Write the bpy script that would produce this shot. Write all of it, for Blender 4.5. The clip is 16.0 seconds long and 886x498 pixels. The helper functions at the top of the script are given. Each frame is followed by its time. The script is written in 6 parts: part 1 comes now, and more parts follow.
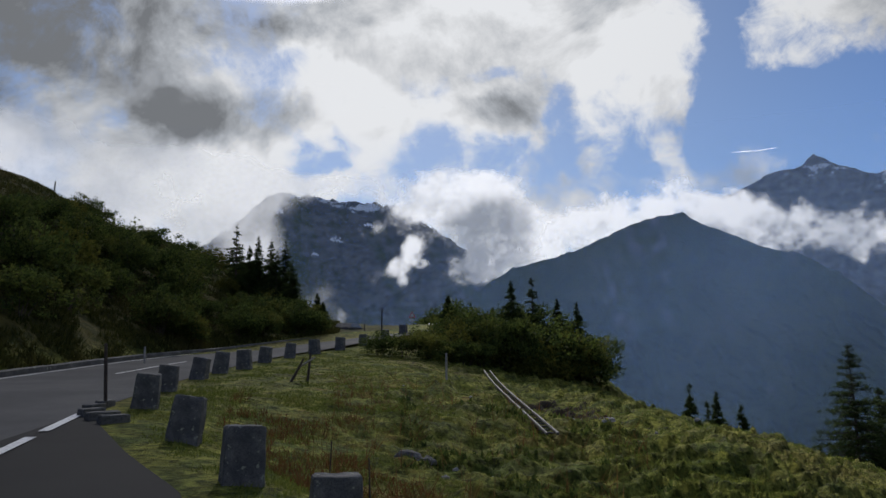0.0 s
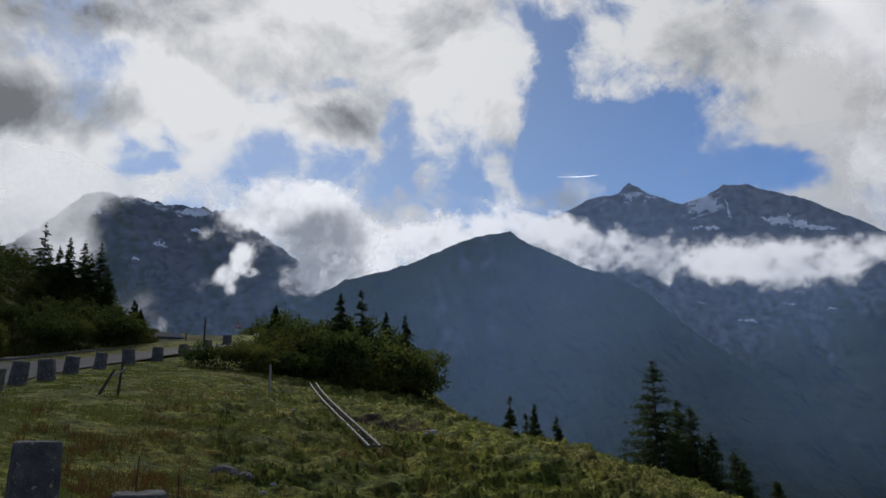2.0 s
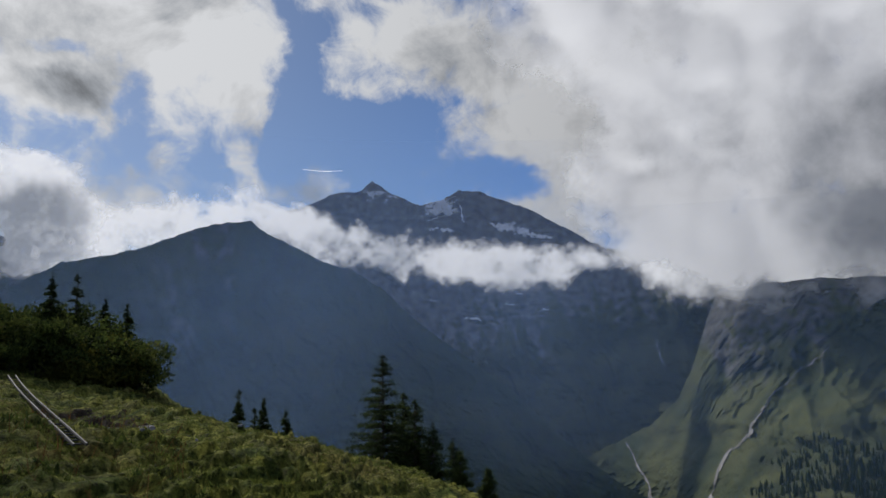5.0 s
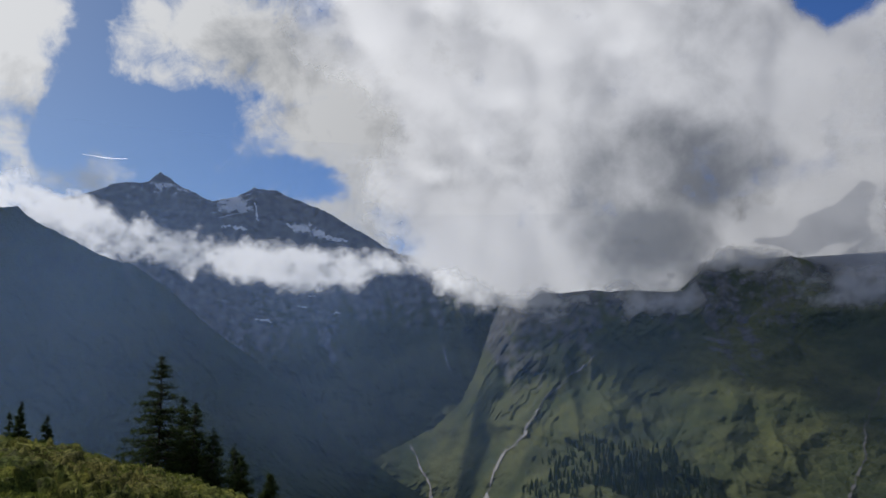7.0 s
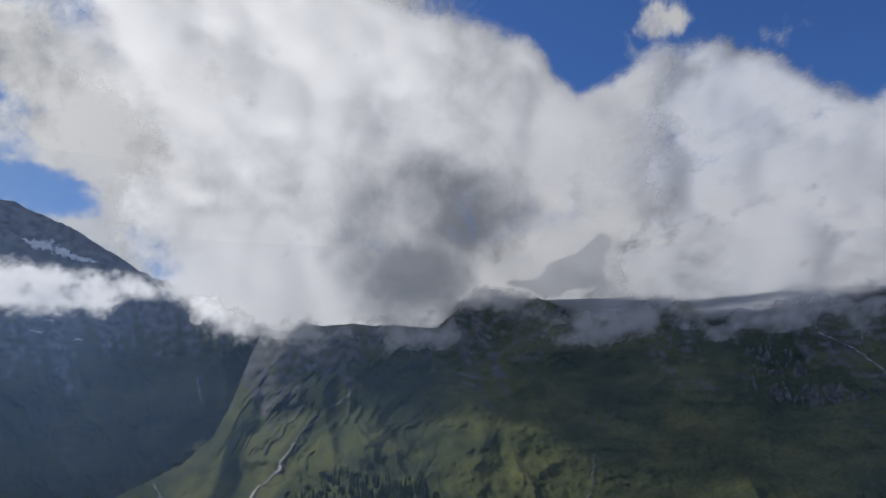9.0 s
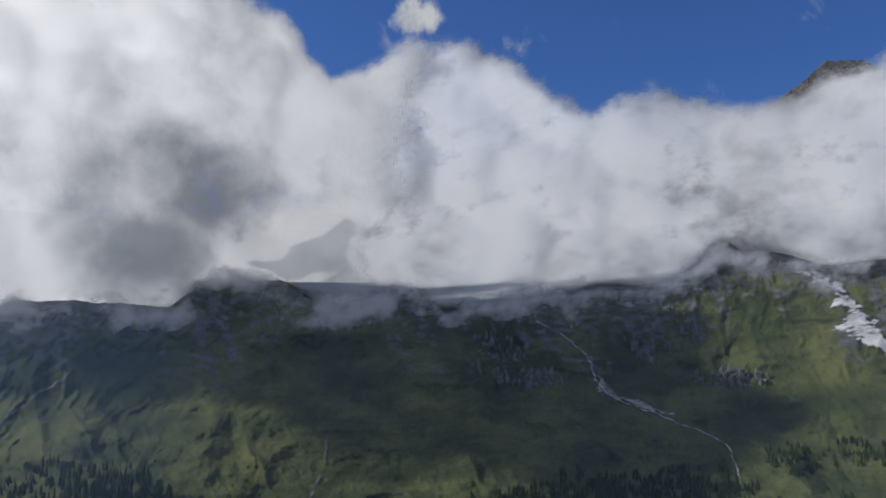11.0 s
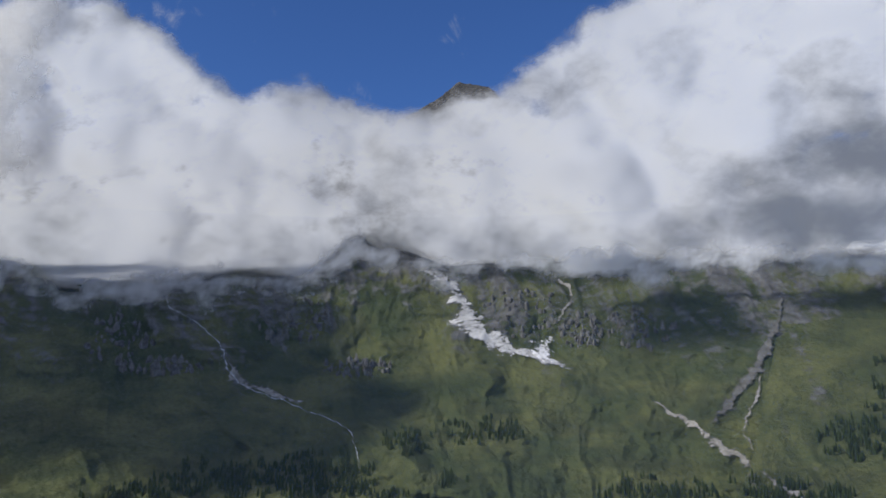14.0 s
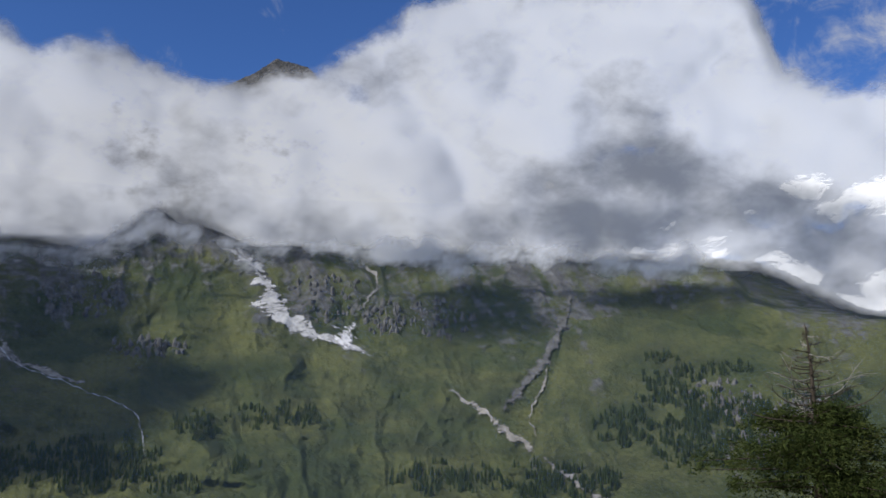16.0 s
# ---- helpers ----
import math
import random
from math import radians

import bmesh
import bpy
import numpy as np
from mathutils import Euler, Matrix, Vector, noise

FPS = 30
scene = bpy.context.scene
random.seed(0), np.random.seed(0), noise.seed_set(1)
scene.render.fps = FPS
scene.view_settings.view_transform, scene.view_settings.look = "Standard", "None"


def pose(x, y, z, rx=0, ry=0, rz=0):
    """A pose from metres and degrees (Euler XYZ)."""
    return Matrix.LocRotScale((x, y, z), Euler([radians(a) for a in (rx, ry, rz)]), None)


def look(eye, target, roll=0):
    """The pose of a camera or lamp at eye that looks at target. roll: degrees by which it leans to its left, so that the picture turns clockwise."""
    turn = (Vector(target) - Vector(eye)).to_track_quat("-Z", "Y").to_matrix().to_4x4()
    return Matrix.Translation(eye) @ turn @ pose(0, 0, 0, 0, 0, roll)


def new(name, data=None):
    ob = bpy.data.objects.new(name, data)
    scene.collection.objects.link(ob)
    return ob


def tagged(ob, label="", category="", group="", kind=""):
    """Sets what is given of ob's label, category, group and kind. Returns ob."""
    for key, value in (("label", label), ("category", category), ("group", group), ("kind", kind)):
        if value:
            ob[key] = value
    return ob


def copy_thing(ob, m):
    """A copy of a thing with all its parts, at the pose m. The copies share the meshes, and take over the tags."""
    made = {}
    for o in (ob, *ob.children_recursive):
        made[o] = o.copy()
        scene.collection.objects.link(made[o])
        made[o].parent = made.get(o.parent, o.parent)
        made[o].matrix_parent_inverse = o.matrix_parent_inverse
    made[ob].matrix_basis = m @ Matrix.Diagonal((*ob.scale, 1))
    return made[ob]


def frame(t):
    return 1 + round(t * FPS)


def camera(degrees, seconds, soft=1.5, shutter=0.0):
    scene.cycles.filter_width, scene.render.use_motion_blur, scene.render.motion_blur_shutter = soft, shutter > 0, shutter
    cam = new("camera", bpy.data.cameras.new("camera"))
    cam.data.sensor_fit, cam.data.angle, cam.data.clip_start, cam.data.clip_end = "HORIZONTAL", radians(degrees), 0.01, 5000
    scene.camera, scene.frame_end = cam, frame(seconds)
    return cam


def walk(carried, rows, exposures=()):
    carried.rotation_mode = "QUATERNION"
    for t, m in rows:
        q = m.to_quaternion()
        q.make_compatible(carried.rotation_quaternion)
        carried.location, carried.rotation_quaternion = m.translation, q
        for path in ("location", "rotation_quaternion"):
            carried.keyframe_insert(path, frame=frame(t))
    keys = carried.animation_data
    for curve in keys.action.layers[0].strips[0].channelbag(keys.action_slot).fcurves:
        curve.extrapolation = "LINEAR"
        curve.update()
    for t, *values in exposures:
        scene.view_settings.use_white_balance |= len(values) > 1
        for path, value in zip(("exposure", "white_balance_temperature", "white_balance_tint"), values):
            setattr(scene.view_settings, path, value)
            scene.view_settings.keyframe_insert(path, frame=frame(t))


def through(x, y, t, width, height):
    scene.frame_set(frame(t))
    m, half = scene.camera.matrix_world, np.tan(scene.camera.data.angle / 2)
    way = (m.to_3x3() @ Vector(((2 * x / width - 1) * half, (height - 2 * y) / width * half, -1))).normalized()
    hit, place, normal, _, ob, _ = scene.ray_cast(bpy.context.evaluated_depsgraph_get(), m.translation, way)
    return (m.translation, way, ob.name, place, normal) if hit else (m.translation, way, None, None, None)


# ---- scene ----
cam = camera(58.5, 16.0)
# seconds, place, turn about x, y, z in degrees: a pan at arm's length round the one who holds it
ROWS = [
    (0.0, 0.0, 0.45, 1.6, 98.88, 0.35, 0.05),
    (0.5, 0.023, 0.449, 1.6, 98.61, 0.42, -2.88),
    (1.0, 0.051, 0.447, 1.6, 98.46, 0.46, -6.39),
    (1.5, 0.073, 0.444, 1.6, 98.72, 0.07, -9.37),
    (2.0, 0.095, 0.44, 1.6, 99.72, 0.11, -12.18),
    (2.5, 0.116, 0.435, 1.6, 99.84, -0.04, -14.92),
    (3.0, 0.136, 0.429, 1.6, 99.73, -0.01, -17.61),
    (3.5, 0.157, 0.422, 1.6, 99.75, 0.24, -20.33),
    (4.0, 0.179, 0.413, 1.6, 99.55, 0.47, -23.36),
    (6.5, 0.305, 0.331, 1.6, 99.45, -0.72, -42.84),
    (7.0, 0.324, 0.313, 1.6, 99.53, -0.29, -46.05),
    (7.5, 0.345, 0.289, 1.6, 99.48, -0.17, -50.08),
    (8.0, 0.365, 0.264, 1.6, 99.41, -0.88, -54.25),
    (8.5, 0.384, 0.235, 1.6, 100.85, -0.68, -58.67),
    (11.0, 0.445, 0.064, 1.6, 100.75, 0.24, -81.75),
    (11.5, 0.449, 0.025, 1.6, 99.84, 0.21, -86.84),
    (12.0, 0.45, -0.014, 1.6, 98.95, -0.1, -91.77),
    (12.5, 0.448, -0.043, 1.6, 98.96, -0.21, -95.54),
    (13.0, 0.444, -0.071, 1.6, 99.07, 0.22, -99.04),
    (13.5, 0.438, -0.103, 1.6, 99.91, 0.53, -103.17),
    (14.0, 0.429, -0.137, 1.6, 99.72, 0.72, -107.62),
    (14.5, 0.416, -0.172, 1.6, 99.68, 0.44, -112.41),
    (15.0, 0.405, -0.196, 1.6, 99.0, 0.31, -115.82),
    (15.5, 0.393, -0.219, 1.6, 98.69, 0.14, -119.04),
    (16.0, 0.383, -0.236, 1.6, 98.71, -0.71, -121.8),
]
walk(cam, [(t, pose(x, y, z, rx, ry, rz)) for t, x, y, z, rx, ry, rz in ROWS], exposures=((0.0, -0.75), (1.5, -0.8), (4.0, -1.0), (8.0, -0.85), (11.0, -0.72), (16.0, -0.6)))
EYE = np.array((0.0, 0.0, 1.6))
SUN_AZ, SUN_EL = -6.0, 37.0


# ---- small tools ----
def link(tree, a, b):
    tree.links.new(a, b)


class Nodes:
    """Short hand for building a node tree."""

    def __init__(self, tree):
        self.t = tree
        tree.nodes.clear()

    def put(self, kind, ins=None):
        n = self.t.nodes.new(kind)
        for key, value in (ins or {}).items():
            s = n.inputs[key]
            if isinstance(value, bpy.types.NodeSocket):
                self.t.links.new(value, s)
            else:
                s.default_value = value
        return n

    def math(self, op, a, b=0.0, c=0.0, clamp=False):
        n = self.put("ShaderNodeMath", {0: a, 1: b, 2: c})
        n.operation, n.use_clamp = op, clamp
        return n.outputs[0]

    def vmath(self, op, a, b=(0, 0, 0)):
        n = self.put("ShaderNodeVectorMath", {0: a, 1: b})
        n.operation = op
        return n.outputs["Value"] if op in ("LENGTH", "DOT_PRODUCT") else n.outputs[0]

    def noise(self, vec, scale, detail=4.0, rough=0.55, dist=0.0):
        return self.put("ShaderNodeTexNoise", {"Vector": vec, "Scale": scale, "Detail": detail, "Roughness": rough, "Distortion": dist}).outputs["Fac"]

    def ramp(self, value, lo, hi, a=0.0, b=1.0, smooth=True):
        n = self.put("ShaderNodeMapRange", {"Value": value, "From Min": lo, "From Max": hi, "To Min": a, "To Max": b})
        n.interpolation_type = "SMOOTHSTEP" if smooth else "LINEAR"
        return n.outputs["Result"]

    def mix(self, fac, a, b, blend="MIX"):
        n = self.put("ShaderNodeMix")
        n.data_type, n.blend_type = "RGBA", blend
        for i, v in ((0, fac), (6, a), (7, b)):
            if isinstance(v, bpy.types.NodeSocket):
                self.t.links.new(v, n.inputs[i])
            else:
                n.inputs[i].default_value = v
        return n.outputs[2]

    def attr(self, name):
        n = self.put("ShaderNodeAttribute")
        n.attribute_name = name
        return n.outputs["Fac"]

    def colors(self, value, stops):
        n = self.put("ShaderNodeValToRGB", {"Fac": value})
        el = n.color_ramp.elements
        while len(el) < len(stops):
            el.new(0.5)
        for e, (p, c) in zip(el, stops):
            e.position, e.color = p, (*c, 1)
        return n.outputs["Color"]


def rgb(r, g, b):
    return (r, g, b, 1.0)


def material(name):
    m = bpy.data.materials.new(name)
    m.use_nodes = True
    n = Nodes(m.node_tree)
    out = n.put("ShaderNodeOutputMaterial")
    return m, n, out


def way(az, el):
    az, el = np.radians(az), np.radians(el)
    return np.stack((np.cos(el) * np.sin(az), np.cos(el) * np.cos(az), np.sin(el)), -1)


# smooth lattice noise on arrays
_TAB = np.random.RandomState(7).rand(65536)


def lattice(x, y, seed=0):
    xi, yi = np.floor(x).astype(np.int64), np.floor(y).astype(np.int64)
    u, v = x - xi, y - yi
    u, v = u * u * u * (u * (6 * u - 15) + 10), v * v * v * (v * (6 * v - 15) + 10)

    def h(a, b):
        return _TAB[(a * 374761 + b * 668265 + seed * 9176) & 65535]
    return (h(xi, yi) * (1 - u) + h(xi + 1, yi) * u) * (1 - v) + (h(xi, yi + 1) * (1 - u) + h(xi + 1, yi + 1) * u) * v


def fbm(x, y, octaves=5, seed=0, gain=0.5, ridged=False):
    total, amp, norm = 0.0, 1.0, 0.0
    for o in range(octaves):
        n = lattice(x * 2 ** o + 17.3 * o, y * 2 ** o - 9.1 * o, seed + o)
        if ridged:
            n = 1 - np.abs(2 * n - 1)
        total, norm, amp = total + amp * n, norm + amp, amp * gain
    return total / norm


def smooth(a, b, x):
    t = np.clip((x - a) / (b - a), 0, 1)
    return t * t * (3 - 2 * t)


def curve_of(pairs):
    xs, ys = [p[0] for p in pairs], [p[1] for p in pairs]
    return lambda x: np.interp(x, xs, ys)


def grid_mesh(name, co, mat, keep=None, attrs=None, shade=True, vectors=None):
    """A sheet from co[rows, columns, 3]; keep: which vertices stay; attrs: point values."""
    r, c = co.shape[:2]
    idx = np.arange(r * c).reshape(r, c)
    quads = np.stack((idx[:-1, :-1], idx[:-1, 1:], idx[1:, 1:], idx[1:, :-1]), -1).reshape(-1, 4)
    flat = co.reshape(-1, 3)
    if keep is not None:
        k = keep.reshape(-1)
        quads = quads[k[quads].any(1)]
        used = np.unique(quads)
        back = np.full(r * c, -1)
        back[used] = np.arange(len(used))
        quads, flat = back[quads], flat[used]
    else:
        used = np.arange(r * c)
    me = bpy.data.meshes.new(name)
    me.vertices.add(len(flat))
    me.vertices.foreach_set("co", flat.astype(np.float32).ravel())
    me.loops.add(quads.size)
    me.loops.foreach_set("vertex_index", quads.astype(np.int32).ravel())
    me.polygons.add(len(quads))
    me.polygons.foreach_set("loop_start", np.arange(0, quads.size, 4, dtype=np.int32))
    me.polygons.foreach_set("use_smooth", np.full(len(quads), shade))
    me.update(calc_edges=True)
    me.validate()
    for key, val in (attrs or {}).items():
        a = me.attributes.new(key, "FLOAT", "POINT")
        a.data.foreach_set("value", val.reshape(-1)[used].astype(np.float32))
    for key, val in (vectors or {}).items():
        a = me.attributes.new(key, "FLOAT_VECTOR", "POINT")
        a.data.foreach_set("vector", val.reshape(-1, 3)[used].astype(np.float32).ravel())
    me.materials.append(mat)
    return new(name, me)


def triangles(name, tris, mat):
    """A mesh of loose triangles or quads from an array [n, 3 or 4, 3]."""
    n, k = tris.shape[:2]
    me = bpy.data.meshes.new(name)
    me.vertices.add(n * k)
    me.vertices.foreach_set("co", tris.astype(np.float32).ravel())
    me.loops.add(n * k)
    me.loops.foreach_set("vertex_index", np.arange(n * k, dtype=np.int32))
    me.polygons.add(n)
    me.polygons.foreach_set("loop_start", np.arange(0, n * k, k, dtype=np.int32))
    me.update(calc_edges=True)
    me.materials.append(mat)
    return me


def part(name, bm, mat, parent=None, label=""):
    me = bpy.data.meshes.new(name)
    bm.to_mesh(me)
    bm.free()
    me.materials.append(mat)
    ob = new(name, me)
    ob.parent = parent
    return tagged(ob, label)

# ---- sky, sun ----
def blob_field(n, az, el, blobs):
    """A sum of soft ellipses in azimuth and elevation: (azimuth, elevation, half width, half height, weight)."""
    total = None
    for a, e, ra, re, wgt in blobs:
        dx = n.math("MULTIPLY", n.math("SUBTRACT", az, a), 1 / ra)
        dy = n.math("MULTIPLY", n.math("SUBTRACT", el, e), 1 / re)
        d = n.math("ADD", n.math("MULTIPLY", dx, dx), n.math("MULTIPLY", dy, dy))
        g = n.ramp(d, 0.0, 1.6, wgt, 0.0)
        total = g if total is None else n.math("ADD", total, g)
    return total


# high cloud: where it lies thick or thin
SKY_COVER = [
    (-26, 20, 10, 10, 1.2), (-15, 17.7, 6, 3.5, 0.9), (-8, 23.5, 6, 4, 1.1), (-7, 19, 5, 3, 1.1), (-18, 13, 7, 4, 1.1), (0, 25, 6, 3.5, 1.0), (3.3, 18.8, 5.5, 2.4, 0.95),
    (8, 25, 4, 3.5, 0.9), (12.7, 23, 4.2, 4.5, 1.0), (15.2, 18, 2.8, 3.6, 0.9), (17.1, 14.8, 1.7, 1.4, 0.75), (25, 22, 4.0, 3.2, 0.8), (32, 23.5, 5.5, 3.6, 0.95), (38.5, 20.8, 5.5, 4.0, 1.0),
    (43, 15.5, 4, 3.5, 0.9), (38, 16.2, 4, 1.5, 0.4), (7.8, 16.2, 1.2, 1.2, 0.5), (48, 27, 9, 6, 1.0), (30, 33, 30, 6, 0.7), (-20, 34, 30, 8, 0.8), (-6, 20, 18, 9, 0.35),
    (-9.4, 14.9, 2.2, 1.2, -0.9), (3.5, 21.8, 2.2, 0.9, -0.7), (9.6, 17, 1.7, 3.2, -0.7), (20, 19, 2.2, 6, -0.7), (25, 16.6, 7, 2.4, -1.0), (19.8, 25, 1.6, 3, -0.5), (29, 19, 2, 1.5, -0.4), (35.5, 14.2, 4, 1.6, -0.8),
    (100, 27, 30, 12, -1.2), (79.5, 27.5, 2.5, 1.0, 0.9), (150, 15, 12, 8, 0.4),
]
SKY_THICK = [
    (-26, 20, 11, 6.5, 2.0), (-15, 17.5, 6.5, 2.6, 1.5), (-20, 25, 9, 2.5, 0.9), (-14, 23.5, 5, 1.4, 0.8), (3.6, 18.4, 4.5, 1.8, 1.2), (-5.5, 26, 4, 1.6, 0.8), (11, 26, 3, 2, 0.7), (13.5, 20, 1.8, 3, 0.35),
    (-7, 19.6, 4.0, 2.2, -1.2), (-12, 21, 3, 1.6, -0.9), (-17, 13.2, 5, 2.6, -0.7), (50, 30, 12, 6, 0.3), (36, 24, 5, 2, 0.35),
]
world = bpy.data.worlds.new("world")
scene.world = world
world.use_nodes = True
n = Nodes(world.node_tree)
out = n.put("ShaderNodeOutputWorld")
sky = n.put("ShaderNodeTexSky")
sky.sky_type, sky.sun_disc, sky.sun_elevation, sky.sun_rotation = "NISHITA", False, radians(SUN_EL), radians(SUN_AZ)
sky.altitude, sky.air_density, sky.dust_density, sky.ozone_density = 1900.0, 1.0, 2.0, 2.5
vec = n.put("ShaderNodeTexCoord").outputs["Generated"]
sep = n.put("ShaderNodeSeparateXYZ", {0: vec})
az = n.math("MULTIPLY", n.math("ARCTAN2", sep.outputs[0], sep.outputs[1]), 57.29578)
el = n.math("MULTIPLY", n.math("ARCSINE", sep.outputs[2]), 57.29578)
drift = n.put("ShaderNodeSeparateXYZ", {0: n.put("ShaderNodeTexNoise", {"Vector": vec, "Scale": 7.0, "Detail": 5.0, "Roughness": 0.6}).outputs["Color"]})
az = n.math("ADD", az, n.math("MULTIPLY", n.math("SUBTRACT", drift.outputs[0], 0.5), 9.0))
el = n.math("ADD", el, n.math("MULTIPLY", n.math("SUBTRACT", drift.outputs[1], 0.5), 6.0))
billow = n.noise(vec, 5.0, 9.0, 0.56, 0.35)
wisps = n.noise(vec, 19.0, 7.0, 0.62, 0.5)
texture = n.math("ADD", n.math("MULTIPLY", n.math("SUBTRACT", billow, 0.5), 5.5), n.math("MULTIPLY", n.math("SUBTRACT", wisps, 0.5), 2.8))
cover = n.math("ADD", blob_field(n, az, el, SKY_COVER), texture)
thick = n.math("ADD", n.math("MULTIPLY", blob_field(n, az, el, SKY_THICK), 0.62), n.math("MULTIPLY", n.math("SUBTRACT", n.noise(vec, 6.5, 8.0, 0.6, 0.3), 0.5), 4.6))
# far from the view the cloud goes on as broken cover
amount = n.ramp(cover, -0.35, 0.95)
sundir = tuple(way(SUN_AZ, SUN_EL - 8.0))
near_sun = n.ramp(n.vmath("DOT_PRODUCT", vec, sundir), 0.45, 1.0)
glow = n.math("POWER", near_sun, 2.2)
lit = n.math("ADD", n.math("MULTIPLY", glow, 5.0), 8.5)
shade = n.ramp(thick, -0.1, 1.3, 1.0, 0.24, False)
cloud = n.mix(n.ramp(thick, 0.1, 0.9), rgb(0.98, 1.0, 1.035), rgb(0.91, 0.965, 1.05))
bright = n.math("MULTIPLY", lit, shade)
cloud = n.mix(1.0, cloud, n.put("ShaderNodeCombineColor", {0: bright, 1: bright, 2: bright}).outputs[0], "MULTIPLY")
blue = n.mix(1.0, sky.outputs[0], n.mix(near_sun, rgb(0.72, 1.12, 1.8), rgb(1.1, 1.2, 1.32)), "MULTIPLY")
both = n.mix(amount, blue, cloud)
link(world.node_tree, n.put("ShaderNodeBackground", {"Color": both, "Strength": 0.1}).outputs[0], out.inputs[0])

sun = bpy.data.lights.new("sun", "SUN")
sun.energy, sun.angle, sun.color = 5.0, radians(0.6), (1.0, 0.96, 0.91)
sun_lamp = new("sun", sun)
sun_lamp.matrix_world = look(tuple(way(SUN_AZ, SUN_EL) * 100), (0, 0, 0))

# ---- materials of the land ----
def bsdf(n, out, color, rough=0.9, bump=None, strength=0.4, dist=0.1, spec=0.2):
    b = n.put("ShaderNodeBsdfPrincipled", {"Base Color": color, "Roughness": rough, "Specular IOR Level": spec})
    if bump is not None:
        link(n.t, n.put("ShaderNodeBump", {"Height": bump, "Strength": strength, "Distance": dist}).outputs[0], b.inputs["Normal"])
    link(n.t, b.outputs[0], out.inputs[0])
    return b


def land_material(name, grass_a, grass_b, rock_a, rock_b, scale=0.004, mix_by=1.0, heather=0.75):
    """Meadow and rock by the 'rock' value, snow by 'snow', both broken up by noise."""
    m, n, out = material(name)
    pos = n.put("ShaderNodeNewGeometry").outputs["Position"]
    big, mid, fine = n.noise(pos, scale, 5.0, 0.6), n.noise(pos, scale * 6, 7.0, 0.65), n.noise(pos, scale * 30, 5.0, 0.65)
    grass = n.mix(n.ramp(big, 0.35, 0.65), rgb(*grass_a), rgb(*grass_b))
    grass = n.mix(n.ramp(fine, 0.35, 0.75), grass, n.mix(1.0, grass, rgb(0.45, 0.5, 0.42), "MULTIPLY"))
    rock = n.mix(n.ramp(mid, 0.35, 0.68), rgb(*rock_a), rgb(*rock_b))
    rock = n.mix(n.ramp(fine, 0.3, 0.7), rock, n.mix(1.0, rock, rgb(0.55, 0.55, 0.6), "MULTIPLY"))
    heath = n.noise(pos, scale * 1.7, 5.0, 0.6)
    grass = n.mix(n.math("MULTIPLY", n.ramp(heath, 0.48, 0.62), heather), grass, rgb(0.028, 0.034, 0.016))
    wild = n.math("ADD", n.math("MULTIPLY", n.math("SUBTRACT", mid, 0.5), 1.6 * mix_by), n.math("MULTIPLY", n.math("SUBTRACT", fine, 0.5), 0.8 * mix_by))
    color = n.mix(n.ramp(n.math("ADD", n.attr("rock"), wild), 0.3, 0.7), grass, rock)
    color = n.mix(n.ramp(n.math("ADD", n.attr("snow"), wild), 0.45, 0.6), color, rgb(0.72, 0.74, 0.78))
    bsdf(n, out, color, 0.95, n.math("ADD", mid, n.math("MULTIPLY", fine, 0.5)), 0.8, 14.0, 0.1)
    return m


ALP = land_material("alpine_slope", (0.062, 0.08, 0.034), (0.14, 0.148, 0.058), (0.09, 0.09, 0.088), (0.2, 0.198, 0.192), 0.004, 0.8, 0.4)
FAR_ROCK = land_material("far_rock", (0.05, 0.07, 0.03), (0.09, 0.1, 0.04), (0.1, 0.1, 0.1), (0.2, 0.196, 0.19), 0.003, 0.6, 0.5)

PEAK_ROCK = land_material("peak_rock", (0.085, 0.095, 0.05), (0.14, 0.145, 0.07), (0.16, 0.16, 0.16), (0.32, 0.315, 0.305), 0.004, 0.7, 0.3)


def puffs(az, el, field, radius, count, seed, floor=0.1):
    """Heights of round billows strewn over a grid of azimuth and elevation where field is above floor."""
    rng = np.random.RandomState(seed)
    h = np.zeros(field.shape)
    rows, cols = np.nonzero(field > floor)
    if not len(rows):
        return h
    step_a, step_e = az[1] - az[0], el[1] - el[0]
    for k in rng.randint(0, len(rows), count):
        a, e, rad = az[cols[k]] + rng.uniform(-0.1, 0.1), el[rows[k]] + rng.uniform(-0.1, 0.1), radius * rng.uniform(0.55, 1.25)
        i0, i1 = np.searchsorted(el, e - rad), np.searchsorted(el, e + rad)
        j0, j1 = np.searchsorted(az, a - rad * 1.25), np.searchsorted(az, a + rad * 1.25)
        d2 = ((az[None, j0:j1] - a) / (rad * 1.25)) ** 2 + ((el[i0:i1, None] - e) / rad) ** 2
        h[i0:i1, j0:j1] = np.maximum(h[i0:i1, j0:j1], rad * np.sqrt(np.clip(1 - d2, 0, 1)))
    return h


def blobs(az, el, rows):
    f = np.zeros((len(el), len(az)))
    for a, e, ra, re, w in rows:
        d = ((az[None] - a) / ra) ** 2 + ((el[:, None] - e) / re) ** 2
        f += w * (1 - smooth(0, 1.6, d))
    return f


